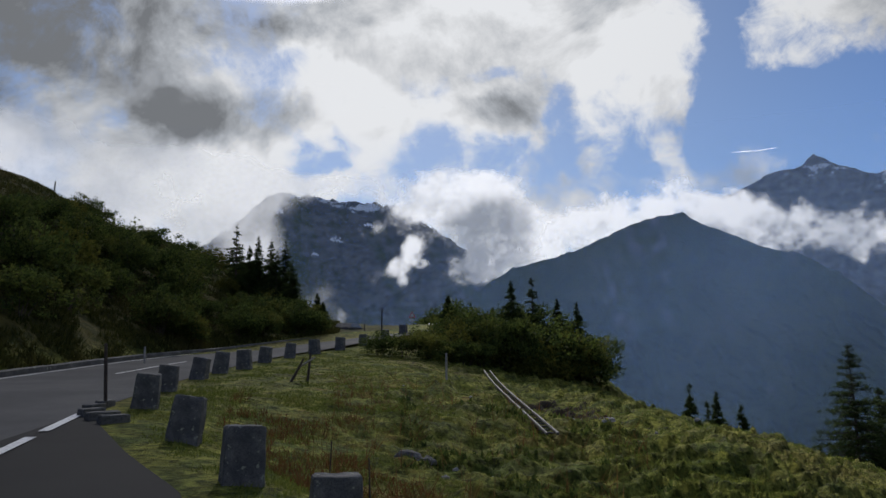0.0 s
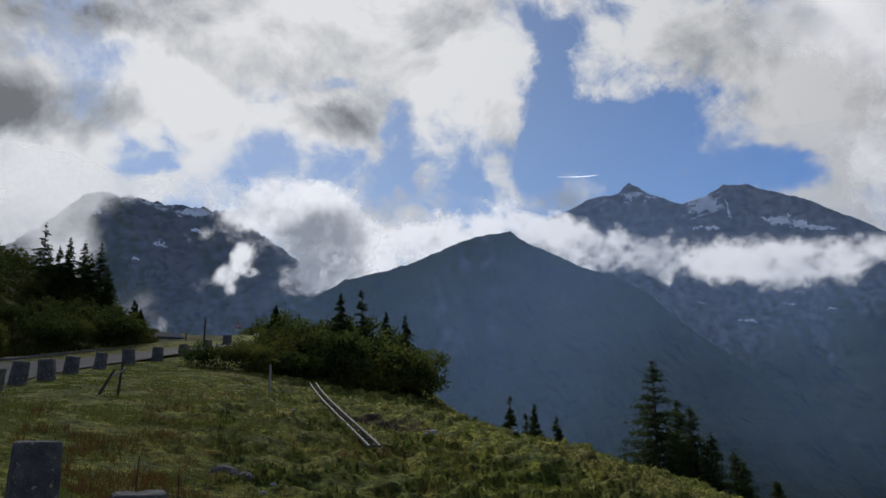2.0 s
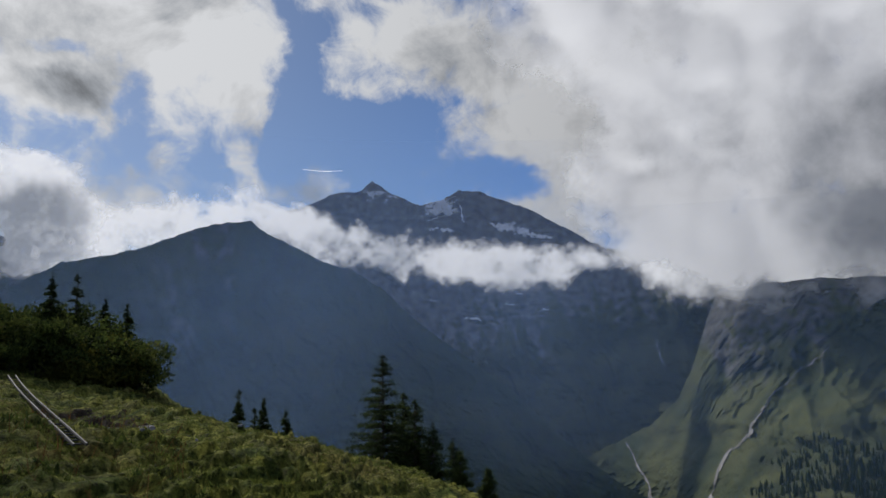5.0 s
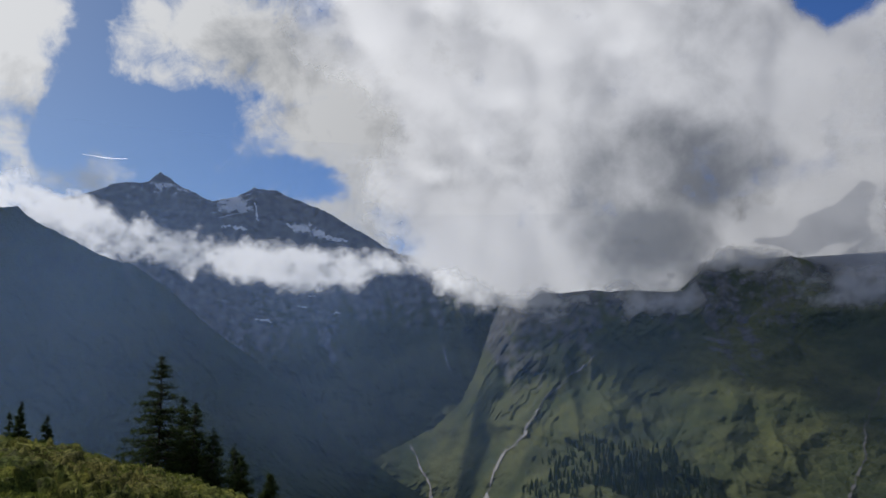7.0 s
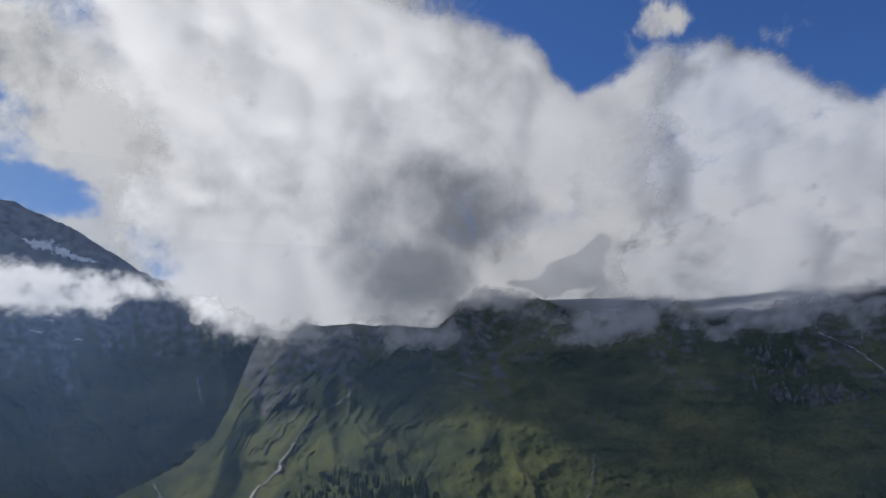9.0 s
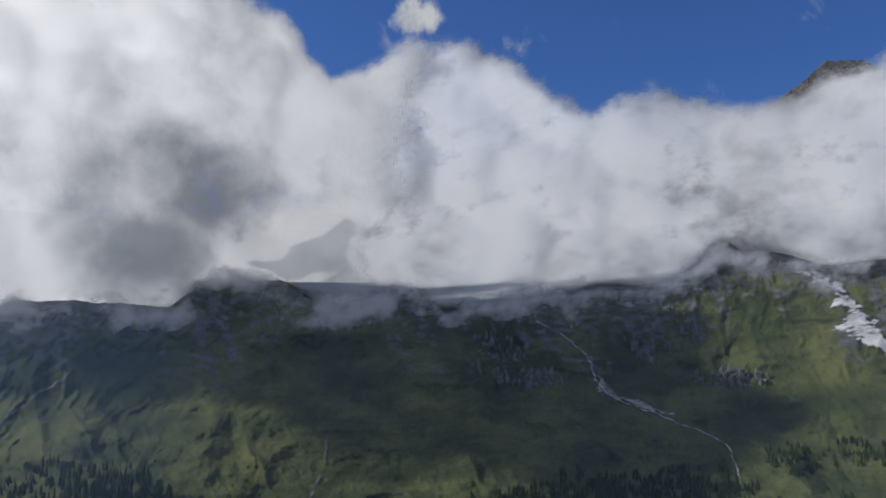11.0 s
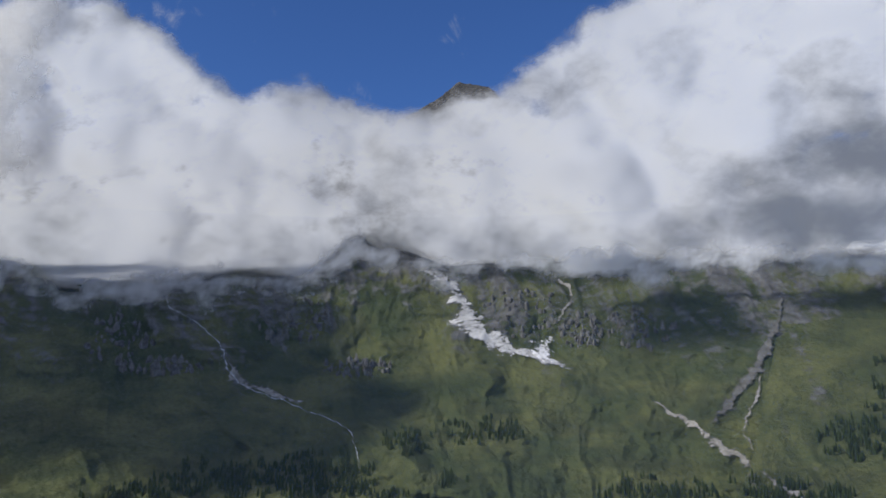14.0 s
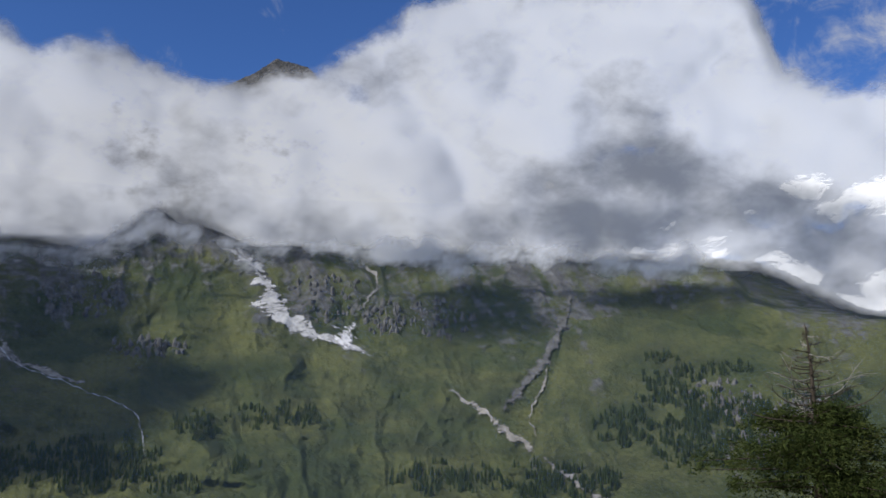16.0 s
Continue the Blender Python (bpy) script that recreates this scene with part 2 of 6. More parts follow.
def mountain(name, az0, az1, step, crest, foot, reach, relief, mat, label, seed, gully=1.0, rock=None, snow=(), back=500.0, rise=1.0, streaks=1.3, ribs=0.0, lean=lambda a: 0.4):
    """A mountain side between azimuths: crest(az) and foot elevation in degrees, reach(az, el) its distance, relief in metres."""
    az = np.arange(az0, az1 + step / 2, step)
    rows = int((max(crest(az)) - foot) / step)
    v = np.linspace(0, 1, rows)[:, None]
    cr = crest(az)[None]
    tooth = (fbm(az * 2.2, az * 0 + seed, 5, seed, 0.6) - 0.5) * 0.7 * rise
    el = foot + (cr + tooth - foot) * v
    aa = np.broadcast_to(az[None], el.shape)
    warp = (fbm(aa * 0.1, el * 0.1, 4, seed + 9) - 0.5) * 14
    ridge = fbm((aa + warp + 0.5 * el) * 0.16 * gully, el * 0.09, 7, seed, 0.5, ridged=True)
    knobs = fbm(aa * 0.22 + warp * 0.05, el * 0.4, 7, seed + 3, 0.52)
    r = reach(aa, el) - relief * ((ridge - 0.55) * 1.5 + (knobs - 0.5) * 1.3) * (1 - 0.7 * smooth(0.75, 1, v))
    if ribs:
        slant = aa + lean(aa) * el + 0.45 * warp + 2.4 * (fbm(aa * 0.5, el * 0.5, 3, seed + 50) - 0.5)
        worn = smooth(0.35, 0.65, fbm(aa * 0.12, el * 0.2, 3, seed + 52))
        r = r - (ribs(aa, el) if callable(ribs) else ribs) * (0.3 + 0.9 * worn) * ((fbm(slant * 0.5, el * 0.12 + 3, 5, seed + 40, 0.55, ridged=True) - 0.6) + 0.5 * (fbm(slant * 1.6, el * 0.4, 4, seed + 45, 0.55, ridged=True) - 0.6)) * (1 - 0.7 * smooth(0.8, 1, v))
    co = EYE + r[..., None] * way(aa, el)
    # the far side falls away behind the crest
    tail = []
    for k, (d, drop) in enumerate(((0.25, 0.12), (0.6, 0.45), (1.0, 0.9))):
        p = co[-1].copy()
        out_dir = way(az, np.zeros_like(az))
        tail.append(p + out_dir * back * d - np.array((0, 0, 1)) * back * drop)
    co = np.concatenate((co, np.stack(tail)))
    pad = lambda x: np.concatenate((x, np.repeat(x[-1:], 3, 0)))
    rk = np.zeros(el.shape) + (0.35 if rock is None else rock(aa, el))
    streak = fbm((aa + 0.45 * el + 0.2 * warp) * 1.3, el * 0.16, 5, seed + 30, 0.6)
    rk = rk + (ridge - 0.55) * 0.9 + (streak - 0.5) * streaks
    sn = blobs(az, np.linspace(0, 1, 2), ())[:1] + np.zeros(el.shape)
    for a, e, ra, re, w in snow:
        sn = sn + w * (1 - smooth(0, 1.6, ((aa - a) / ra) ** 2 + ((el - e) / re) ** 2))
    ob = grid_mesh(name, co, mat, attrs={"rock": pad(rk), "snow": pad(sn)})
    tagged(ob, label, "mountain", kind="structure")

    def surface(a, e, lift=0.0):
        """Points of the slope at azimuths a and elevations e, lifted towards the valley."""
        a, e = np.asarray(a, float), np.asarray(e, float)
        j = np.clip((a - az0) / step, 0, len(az) - 1.001)
        top = np.interp(a, az, cr[0] + tooth)
        i = np.clip((e - foot) / (top - foot), 0, 0.999) * (rows - 1)
        j0, i0 = j.astype(int), i.astype(int)
        u, w = j - j0, i - i0
        d = (r[i0, j0] * (1 - u) + r[i0, j0 + 1] * u) * (1 - w) + (r[i0 + 1, j0] * (1 - u) + r[i0 + 1, j0 + 1] * u) * w
        return EYE + (d - lift)[..., None] * way(a, e)
    return surface


# ---- mountains ----
crest_snowy = curve_of(((-32, 5), (-20, 7), (-15.5, 10), (-13, 12.2), (-11.7, 12.7), (-9.3, 12.5), (-6, 12.2), (-3.5, 12.0), (-1, 10.6), (3.9, 7.5), (8, 5.8), (12, 3.5), (18, 0.5), (26, -4)))
SNOWY = mountain("mountain_snow_patched", -34, 26, 0.12, crest_snowy, -6, lambda a, e: 2900 + 85 * (e + 6), 140, FAR_ROCK,
         "hazy blue mountain with thin snow along its crest", 11, rock=lambda a, e: 0.1 + 0.05 * e, ribs=90, lean=lambda a: -0.9, streaks=0.8,
         snow=((-9, 12.2, 6, 0.7, 0.42), (-4.5, 11.7, 2.5, 0.5, 0.4)))
crest_dark = curve_of(((-4, 1.5), (2, 5.5), (5, 7.4), (8, 8.1), (10.5, 8.9), (13.3, 10.2), (15.3, 10.7), (17.1, 10.95), (18.3, 10.1), (20.5, 9.1), (22.3, 8.2), (24.2, 7.75),
                       (26.9, 6.2), (28.6, 4.5), (31.2, 2.5), (35.9, -0.8), (39.7, -4.5), (43, -6.9), (47, -9)))
mountain("mountain_dark_pyramid", -4, 47, 0.12, crest_dark, -14, lambda a, e: 2150 + 28 * (e + 10) + 6 * np.abs(a - 17), 55, FAR_ROCK,
         "dark blue-green pyramid mountain in its own shade", 21, rock=lambda a, e: 0.02 + 0.02 * e, rise=0.4, streaks=0.5, ribs=30, lean=lambda a: 0.5)
crest_high = curve_of(((12, 9), (18, 11), (21, 12.2), (23.1, 13.1), (25, 13.35), (25.8, 14.1), (26.9, 13.4), (29.3, 12.35), (31, 12.8), (32.2, 13.5), (33.8, 13.35), (37.3, 12.1),
                       (39.9, 10.7), (42, 9.5), (43, 9.1), (46, 8.5), (56, 8)))
HIGH = mountain("mountain_high_peaks", 12, 56, 0.1, crest_high, -9, lambda a, e: 3100 + 80 * (e + 8), 140, PEAK_ROCK,
         "high grey twin peaks with new snow and a small glacier", 31, gully=1.3, rock=lambda a, e: 0.3 + 0.1 * (e - 2) - 0.45 * smooth(34, 48, a) * (1 - smooth(2, 8, e)), rise=0.35, streaks=0.8, ribs=110, lean=lambda a: 0.5,
         snow=((30.5, 12.2, 2.2, 1.2, 0.3), (31, 12.3, 1.6, 0.6, 0.22), (26, 13, 2.5, 0.6, 0.36), (44, 8, 3, 0.6, 0.45), (29, 12.5, 12, 2.2, 0.1)))
crest_wall = curve_of(((38, -6.6), (40.5, -5.8), (42.7, -4.6), (45.5, -3.2), (47.3, -1.5), (48.5, 1), (49.5, 4), (50.5, 6.5), (53, 8.5), (56, 10), (64, 12), (75, 14), (90, 16), (103, 18), (107.5, 20.5), (109.1, 21.6), (111.4, 21.2), (116, 17),
                       (124, 12), (131, 9.3), (137.7, 8.2), (143.2, 7.6), (145.6, 6.4), (147.9, 5), (151, 3.7), (160, 0), (170, -4)))

# where the cloud begins on the slope
lean_back = curve_of(((40, 11), (44, 9.0), (49, 6.9), (55, 5.6), (62.5, 5.3), (64.6, 7.4), (70, 8.0), (74.5, 6.4), (82, 6.4), (87, 6.8), (90, 7.4), (98, 7.6), (103, 8.7), (110, 8.8), (114, 8.0), (122, 7.3), (132, 7.4), (138, 7.4), (141, 7.2), (143, 4.5), (146, 3.4), (158, 2.5)))


def side_reach(a, e):
    """The valley side leans back under the cloud and runs out into the valley head."""
    near = 1500 + 85 * (e + 9) + np.clip(320 * (e - lean_back(a) - 0.3), 0, 700)
    return near + (2750 + 75 * (e + 8) - near) * (1 - smooth(42, 60, a)) ** 1.5


# rock share grows upward, partly to put missing cloud shade into the colour
SIDE = mountain("mountain_valley_side", 38.5, 170, 0.12, crest_wall, -14, side_reach, 110, ALP,
         "broad green and grey valley side under cloud", 41, rock=lambda a, e: 0.24 + 0.075 * (e - 4) + 0.3 * (1 - smooth(48, 62, a)) * smooth(-3, 2, e) - 0.4 * (1 - smooth(46, 54, a)) * (1 - smooth(-5, -1, e)), rise=0.3, streaks=0.75, ribs=lambda a, e: 28 + 55 * (1 - smooth(60, 70, a)), lean=lambda a: 0.45 - 1.2 * (1 - smooth(62, 78, a)))
crest_spur = curve_of(((124, -13), (126.5, -9), (128.2, -5.5), (129.4, -1), (130.4, 2.6), (131.5, 3.6), (134.5, 4.0), (137.5, 3.7), (143, 2), (147, 0.5), (150.7, -1.2), (165, -6)))
SPUR = mountain("mountain_meadow_spur", 124, 165, 0.12, crest_spur, -14, lambda a, e: 1250 + 60 * (e + 9), 40, ALP,
         "sunlit green meadow spur with rocks and firs", 51, rock=lambda a, e: -0.02, rise=0.3)
crest_far = curve_of(((138, 3), (143, 6.4), (147.5, 6.7), (150, 6.1), (153, 5.6), (158, 4.6), (166, 3)))
mountain("mountain_far_ridge", 138, 166, 0.15, crest_far, -6, lambda a, e: 3350 + 20 * (e + 9), 60, FAR_ROCK,
         "far blue ridge under the cloud", 61, rock=lambda a, e: 0.1, rise=0.3)

# ---- near ground ----
ROAD_Z = curve_of(((-60, -2.5), (-20, -0.6), (0, 0.0), (8, 0.12), (12, 0.35), (19, 0.85), (26, 1.35), (32, 1.75), (40, 2.35), (48, 2.95), (56, 3.85), (60, 4.4), (66, 5.3), (70, 5.75), (90, 8)))
VERGE = curve_of(((-60, 6), (-20, 6), (0, 5), (4, 3), (6, 1), (8, -1.9), (10, -2.75), (13, -4.6), (16.3, -6.45), (19, -7.5), (24, -8.1), (32, -8.2), (40, -7.8), (44, -7.1), (48, -6.2), (52, -5.1), (56, -4), (60, -2), (63, 1.0), (66, 3), (70, 4), (90, 4)))
FALL = curve_of(((-60, 0.3), (12, 0.28), (20, 0.25), (26, 0.0125), (31, 0.0125), (36, 0.0138), (42, 0.0165), (48, 0.0165), (54, 0.01), (64, 0.001)))
BREAK = curve_of(((-60, 9), (0, 9), (10, 14), (18, 20), (25, 24), (30, 25), (36, 23.6), (42, 20), (48, 14.6), (52, 13), (56, 11), (60, 8.5), (64, 5), (66, 4), (70, 3), (90, 3)))
CENTER = np.array(((-10.0, -60), (-10.0, -20), (-10.2, 0), (-10.6, 12), (-11.3, 20), (-11.9, 28), (-11.9, 36), (-11, 44), (-9, 51), (-6, 57.5), (-1.5, 63), (3, 66), (6.5, 67.2)))


def spline(pts, per=12):
    """Catmull-Rom through 2D points."""
    p = np.vstack((2 * pts[0] - pts[1], pts, 2 * pts[-1] - pts[-2]))
    t = np.linspace(0, 1, per, endpoint=False)[:, None]
    res = []
    for a, b, c, d in zip(p, p[1:], p[2:], p[3:]):
        res.append(0.5 * (2 * b + (c - a) * t + (2 * a - 5 * b + 4 * c - d) * t ** 2 + (3 * b - a - 3 * c + d) * t ** 3))
    return np.vstack(res + [pts[-1:]])


ROAD = spline(CENTER)
TANGENT = np.gradient(ROAD, axis=0)
TANGENT /= np.linalg.norm(TANGENT, axis=1)[:, None]
RIGHT = np.stack((TANGENT[:, 1], -TANGENT[:, 0]), 1)
HALF = 3.3
LEFT_EDGE = ROAD - RIGHT * (HALF + 0.55)
_az = np.degrees(np.arctan2(LEFT_EDGE[:, 0], LEFT_EDGE[:, 1]))
_ok = (LEFT_EDGE[:, 1] > 4) & (LEFT_EDGE[:, 1] < 62)
EDGE_AZ, EDGE_R = _az[_ok], np.linalg.norm(LEFT_EDGE[_ok], axis=1)
HILL_EL = curve_of(((-70, 16), (-40, 15), (-30, 13.1), (-27, 12.0), (-23.7, 10.2), (-19.7, 9.2), (-15.5, 7.6), (-12.8, 6.2), (-10.3, 4.6), (-8.7, 3.6), (-6, 3.3), (-3, 3.0)))


def ground(x, y):
    """Height of the near land."""
    r = np.hypot(x, y)
    az = np.degrees(np.arctan2(x, y))
    h = ROAD_Z(y)
    u = x - VERGE(y)
    brk = BREAK(y)
    over = np.maximum(u - brk, 0)
    up = np.maximum(u, 0)
    bend = smooth(12, 27, y)
    drop = (1 - bend) * 0.25 * up * smooth(-0.5, 3, u) + bend * np.where(y > 24, FALL(np.maximum(y, 26)), 0.0135) * up ** 1.8
    z = h - np.where(u > brk, (1 - bend) * 0.25 * up + bend * FALL(np.maximum(y, 26)) * brk ** 1.8, drop) - 0.85 * over * over / (over + 1.5)
    z = z - 0.6 * np.maximum(y - 71, 0) * smooth(-9, -3, az + 0 * y)
    # hummocks and cattle steps on the slope
    lump = smooth(3, 9, u)
    steps = fbm(x * 0.35 + y * 0.12, y * 0.55 - x * 0.2, 3, 5)
    z = z + lump * (0.55 * (steps - 0.5) + 0.5 * (fbm(x * 1.1, y * 1.3, 3, 8, 0.55, ridged=True) - 0.55))
    z = z + smooth(0.3, 1.5, u) * 0.12 * (fbm(x * 1.5, y * 1.5, 3, 6) - 0.5)
    # cattle have trodden the slope into small steps
    wave = z / 0.3 + 2.6 * fbm(x * 0.22, y * 0.22, 3, 91) + 0.5 * fbm(x * 1.3, y * 1.3, 2, 92)
    tread = wave - np.floor(wave)
    z = z + smooth(8, 13, u) * smooth(14, 22, y) * (0.35 + 0.65 * smooth(0.35, 0.55, fbm(x * 0.25, y * 0.25, 2, 93))) * 0.5 * (smooth(0.1, 0.55, tread) - tread)
    z = z - smooth(6, 10, u) * smooth(12, 18, y) * 0.3 * (fbm(x * 0.9, y * 1.1, 3, 96, 0.5, ridged=True) - 0.5)
    # wet hollow where the old rails lie
    z = z - 0.9 * np.exp(-((x - 4 - 0.12 * (33 - y)) / 2.4) ** 2 - ((y - 32) / 6) ** 2)
    # the hill beyond the road
    re = np.interp(az, EDGE_AZ, EDGE_R)
    ze = ROAD_Z(re * np.cos(np.radians(az))) + 0.05
    rc = re + 42
    zc = 1.6 + rc * np.tan(np.radians(HILL_EL(az)))
    w = (r - re) / 42
    shape = np.where(w < 1, 1.25 * w - 0.25 * w * w, 1 - 0.35 * (w - 1) ** 2 * 1.5)
    hill = ze + (zc - ze) * shape + smooth(0.02, 0.15, w) * 1.0 * (fbm(x * 0.16, y * 0.16, 4, 12) - 0.5) + smooth(0.02, 0.1, w) * 0.35 * (fbm(x * 0.7, y * 0.7, 3, 13) - 0.5)
    z = np.where((w > 0) & (az < -3) & (y > -30), hill, z)
    # down to the valley floor
    floor = -430 + 40 * (fbm(x * 0.002, y * 0.002, 4, 14) - 0.5)
    far = smooth(120, 700, r)
    zz = np.maximum(z, -450)
    return np.where(r > 110, zz * (1 - far) + floor * far, z)


def land_color(name):
    m, n, out = material(name)
    pos = n.put("ShaderNodeNewGeometry").outputs["Position"]
    big, mid, fine, tiny = n.noise(pos, 0.12, 4.0), n.noise(pos, 0.9, 5.0, 0.6), n.noise(pos, 6.0, 4.0, 0.65), n.noise(pos, 32.0, 3.0, 0.7)
    c = n.mix(n.ramp(mid, 0.35, 0.65), rgb(0.08, 0.11, 0.022), rgb(0.25, 0.255, 0.05))
    c = n.mix(n.ramp(big, 0.45, 0.7), c, rgb(0.2, 0.18, 0.055))
    c = n.mix(n.ramp(fine, 0.45, 0.65), c, n.mix(1.0, c, rgb(0.28, 0.3, 0.24), "MULTIPLY"))
    blot = n.noise(pos, 2.3, 4.0, 0.7)
    c = n.mix(n.ramp(blot, 0.42, 0.62), n.mix(1.0, c, rgb(0.5, 0.5, 0.42), "MULTIPLY"), c)
    c = n.mix(n.ramp(tiny, 0.35, 0.7), c, n.mix(1.0, c, rgb(1.5, 1.45, 1.3), "MULTIPLY"))
    # hill grass: own brown, darkened further in colour for the hill's weak light
    c = n.mix(n.math("MULTIPLY", n.attr("dusky"), 0.85), c, n.mix(n.ramp(mid, 0.35, 0.65), rgb(0.024, 0.028, 0.008), rgb(0.075, 0.064, 0.019)))
    c = n.mix(n.math("MULTIPLY", n.ramp(mid, 0.55, 0.7), n.math("MULTIPLY", n.attr("rust"), 0.5)), c, rgb(0.16, 0.075, 0.025))
    c = n.mix(n.ramp(n.math("ADD", n.attr("soil"), n.math("MULTIPLY", n.math("SUBTRACT", fine, 0.5), 0.9)), 0.45, 0.7), c, rgb(0.035, 0.028, 0.02))
    bsdf(n, out, c, 0.95, n.math("ADD", fine, n.math("MULTIPLY", tiny, 0.4)), 0.9, 0.12, 0.1)
    return m


GRASS = land_color("meadow")
az_fine = np.arange(-34, 62, 0.16)
az_all = np.concatenate((np.arange(-180, -34, 2.0), az_fine, np.arange(62, 181, 2.0)))
rr = np.concatenate((np.linspace(0.3, 5.8, 12), 6 * 1.0075 ** np.arange(0, 420), np.geomspace(142, 4900, 60)))
gx, gy = rr[:, None] * np.sin(np.radians(az_all))[None], rr[:, None] * np.cos(np.radians(az_all))[None]
gz = ground(gx, gy)
gu = gx - VERGE(gy)
rust = smooth(2, 4, gu) * (1 - smooth(9, 13, gu)) * smooth(9, 13, gy) * (1 - smooth(30, 40, gy))
steep = np.hypot(np.gradient(gz, axis=0) / np.gradient(rr)[:, None], np.gradient(gz, axis=1) / (rr[:, None] * np.radians(np.gradient(az_all))[None]))
scarp = smooth(0.45, 0.9, steep) * smooth(8, 12, gu) * (1 - smooth(BREAK(gy) - 1, BREAK(gy) + 2, gu)) * (rr[:, None] < 60)
# where the meadow is browned and darkened, beyond the road
dusky = smooth(0.0, 2.0, -(gu + 7.5)) * (gy > 4) * (rr[:, None] < 200)
soil = scarp * 0.3 + np.exp(-((gx - 4.6 - 0.2 * (33 - gy)) / 1.6) ** 2 - ((gy - 32) / 4.5) ** 2) * 0.9
land = grid_mesh("ground", np.stack((gx, gy, gz), -1), GRASS, attrs={"rust": rust, "soil": soil, "dusky": dusky})
tagged(land, "uneven green alpine meadow falling to the valley", "ground", kind="structure")

# ---- low cloud on the mountains ----
def vapour(name, dense=0.97, soft=0.7, scale=0.0045, fray=2.2, white=0.66, grey=0.21, mottle=1.0, round_by=0.0):
    """White droplets: light comes back from them and through them; thick parts get grey shade in their colour, and the
    rim frays out.
    """
    m, n, out = material(name)
    pos = n.put("ShaderNodeNewGeometry").outputs["Position"]
    p = n.vmath("MULTIPLY", pos, (scale, scale, scale))
    warp = n.put("ShaderNodeTexNoise", {"Vector": p, "Scale": 1.3, "Detail": 4.0, "Roughness": 0.55}).outputs["Color"]
    bent = n.vmath("ADD", p, n.vmath("MULTIPLY", n.vmath("SUBTRACT", warp, (0.5, 0.5, 0.5)), (1.1, 1.1, 1.1)))
    heads = []
    for size in (0.75, 2.1):
        v = n.put("ShaderNodeTexVoronoi", {"Vector": bent, "Scale": size})
        v.feature = "SMOOTH_F1"
        v.inputs["Smoothness"].default_value = 0.8
        heads.append(v.outputs["Distance"])
    billow = n.math("SUBTRACT", 1.0, n.math("ADD", n.math("MULTIPLY", heads[0], 0.8), n.math("MULTIPLY", heads[1], 0.45)))
    curl, wisp = n.noise(pos, scale * 0.8, 8.0, 0.6), n.noise(pos, scale * 3.6, 6.0, 0.62)
    rough = n.math("ADD", n.math("MULTIPLY", n.math("SUBTRACT", curl, 0.5), fray), n.math("MULTIPLY", n.math("SUBTRACT", wisp, 0.5), fray * 0.5))
    d = n.math("ADD", n.attr("cover"), n.math("ADD", rough, n.math("MULTIPLY", n.math("SUBTRACT", billow, 0.4), 0.8)))
    alpha = n.math("MULTIPLY", n.ramp(d, 0.0, soft), dense)
    # thick parts and creases between billows are greyed in colour, as if shaded
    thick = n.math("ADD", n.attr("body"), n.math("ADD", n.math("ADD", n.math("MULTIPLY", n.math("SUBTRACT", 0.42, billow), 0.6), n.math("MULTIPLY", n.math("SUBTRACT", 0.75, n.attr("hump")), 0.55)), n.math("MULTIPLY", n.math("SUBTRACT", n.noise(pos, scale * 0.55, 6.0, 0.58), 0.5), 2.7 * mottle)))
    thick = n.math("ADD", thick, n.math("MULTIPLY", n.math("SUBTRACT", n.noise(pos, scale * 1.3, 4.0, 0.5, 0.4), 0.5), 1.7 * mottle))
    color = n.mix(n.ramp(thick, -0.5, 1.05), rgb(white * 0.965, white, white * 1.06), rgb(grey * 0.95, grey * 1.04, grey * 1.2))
    height = n.math("ADD", n.math("MULTIPLY", n.attr("hump"), 90.0), n.math("MULTIPLY", n.math("ADD", billow, n.math("MULTIPLY", wisp, 0.3)), 0.16 / scale))
    bump = n.put("ShaderNodeBump", {"Height": height, "Strength": 0.6, "Distance": 1.0}).outputs[0]
    # light wanders through the droplets, so the upper side governs more than the facing of the shell
    turned = n.vmath("ADD", n.vmath("MULTIPLY", bump, (0.32, 0.32, 0.32)), (0.0, 0.45, 0.9))
    if round_by:
        lobe = n.put("ShaderNodeAttribute")
        lobe.attribute_name = "lobe"
        turned = n.vmath("ADD", n.vmath("MULTIPLY", lobe.outputs["Vector"], (round_by, round_by, round_by)), n.vmath("ADD", n.vmath("MULTIPLY", bump, (0.32, 0.32, 0.32)), (0.0, 0.45, 0.9)))
    turned = n.vmath("NORMALIZE", turned)
    away = n.vmath("MULTIPLY", turned, (-1, -1, -1))
    a = n.put("ShaderNodeBsdfDiffuse", {"Color": color, "Normal": turned})
    b = n.put("ShaderNodeBsdfTranslucent", {"Color": color, "Normal": away})
    body = n.put("ShaderNodeAddShader", {0: a.outputs[0], 1: b.outputs[0]})
    clear = n.put("ShaderNodeBsdfTransparent")
    link(n.t, n.put("ShaderNodeMixShader", {0: alpha, 1: clear.outputs[0], 2: body.outputs[0]}).outputs[0], out.inputs[0])
    return m


VAPOUR = vapour("cloud_vapour", 0.985, 1.2, 0.0045, 1.9, 0.51, 0.15, 0.75, 1.25)
BASE = vapour("cloud_base_vapour", 0.93, 1.5, 0.005, 2.0, 0.56, 0.3)
BACKLIT = vapour("cloud_vapour_dense", 0.985, 1.2, 0.0042, 1.9, 0.43, 0.14, 0.75, 0.85)
SHREDS = vapour("cloud_shreds", 0.95, 1.5, 0.008, 3.0, 0.56, 0.16)
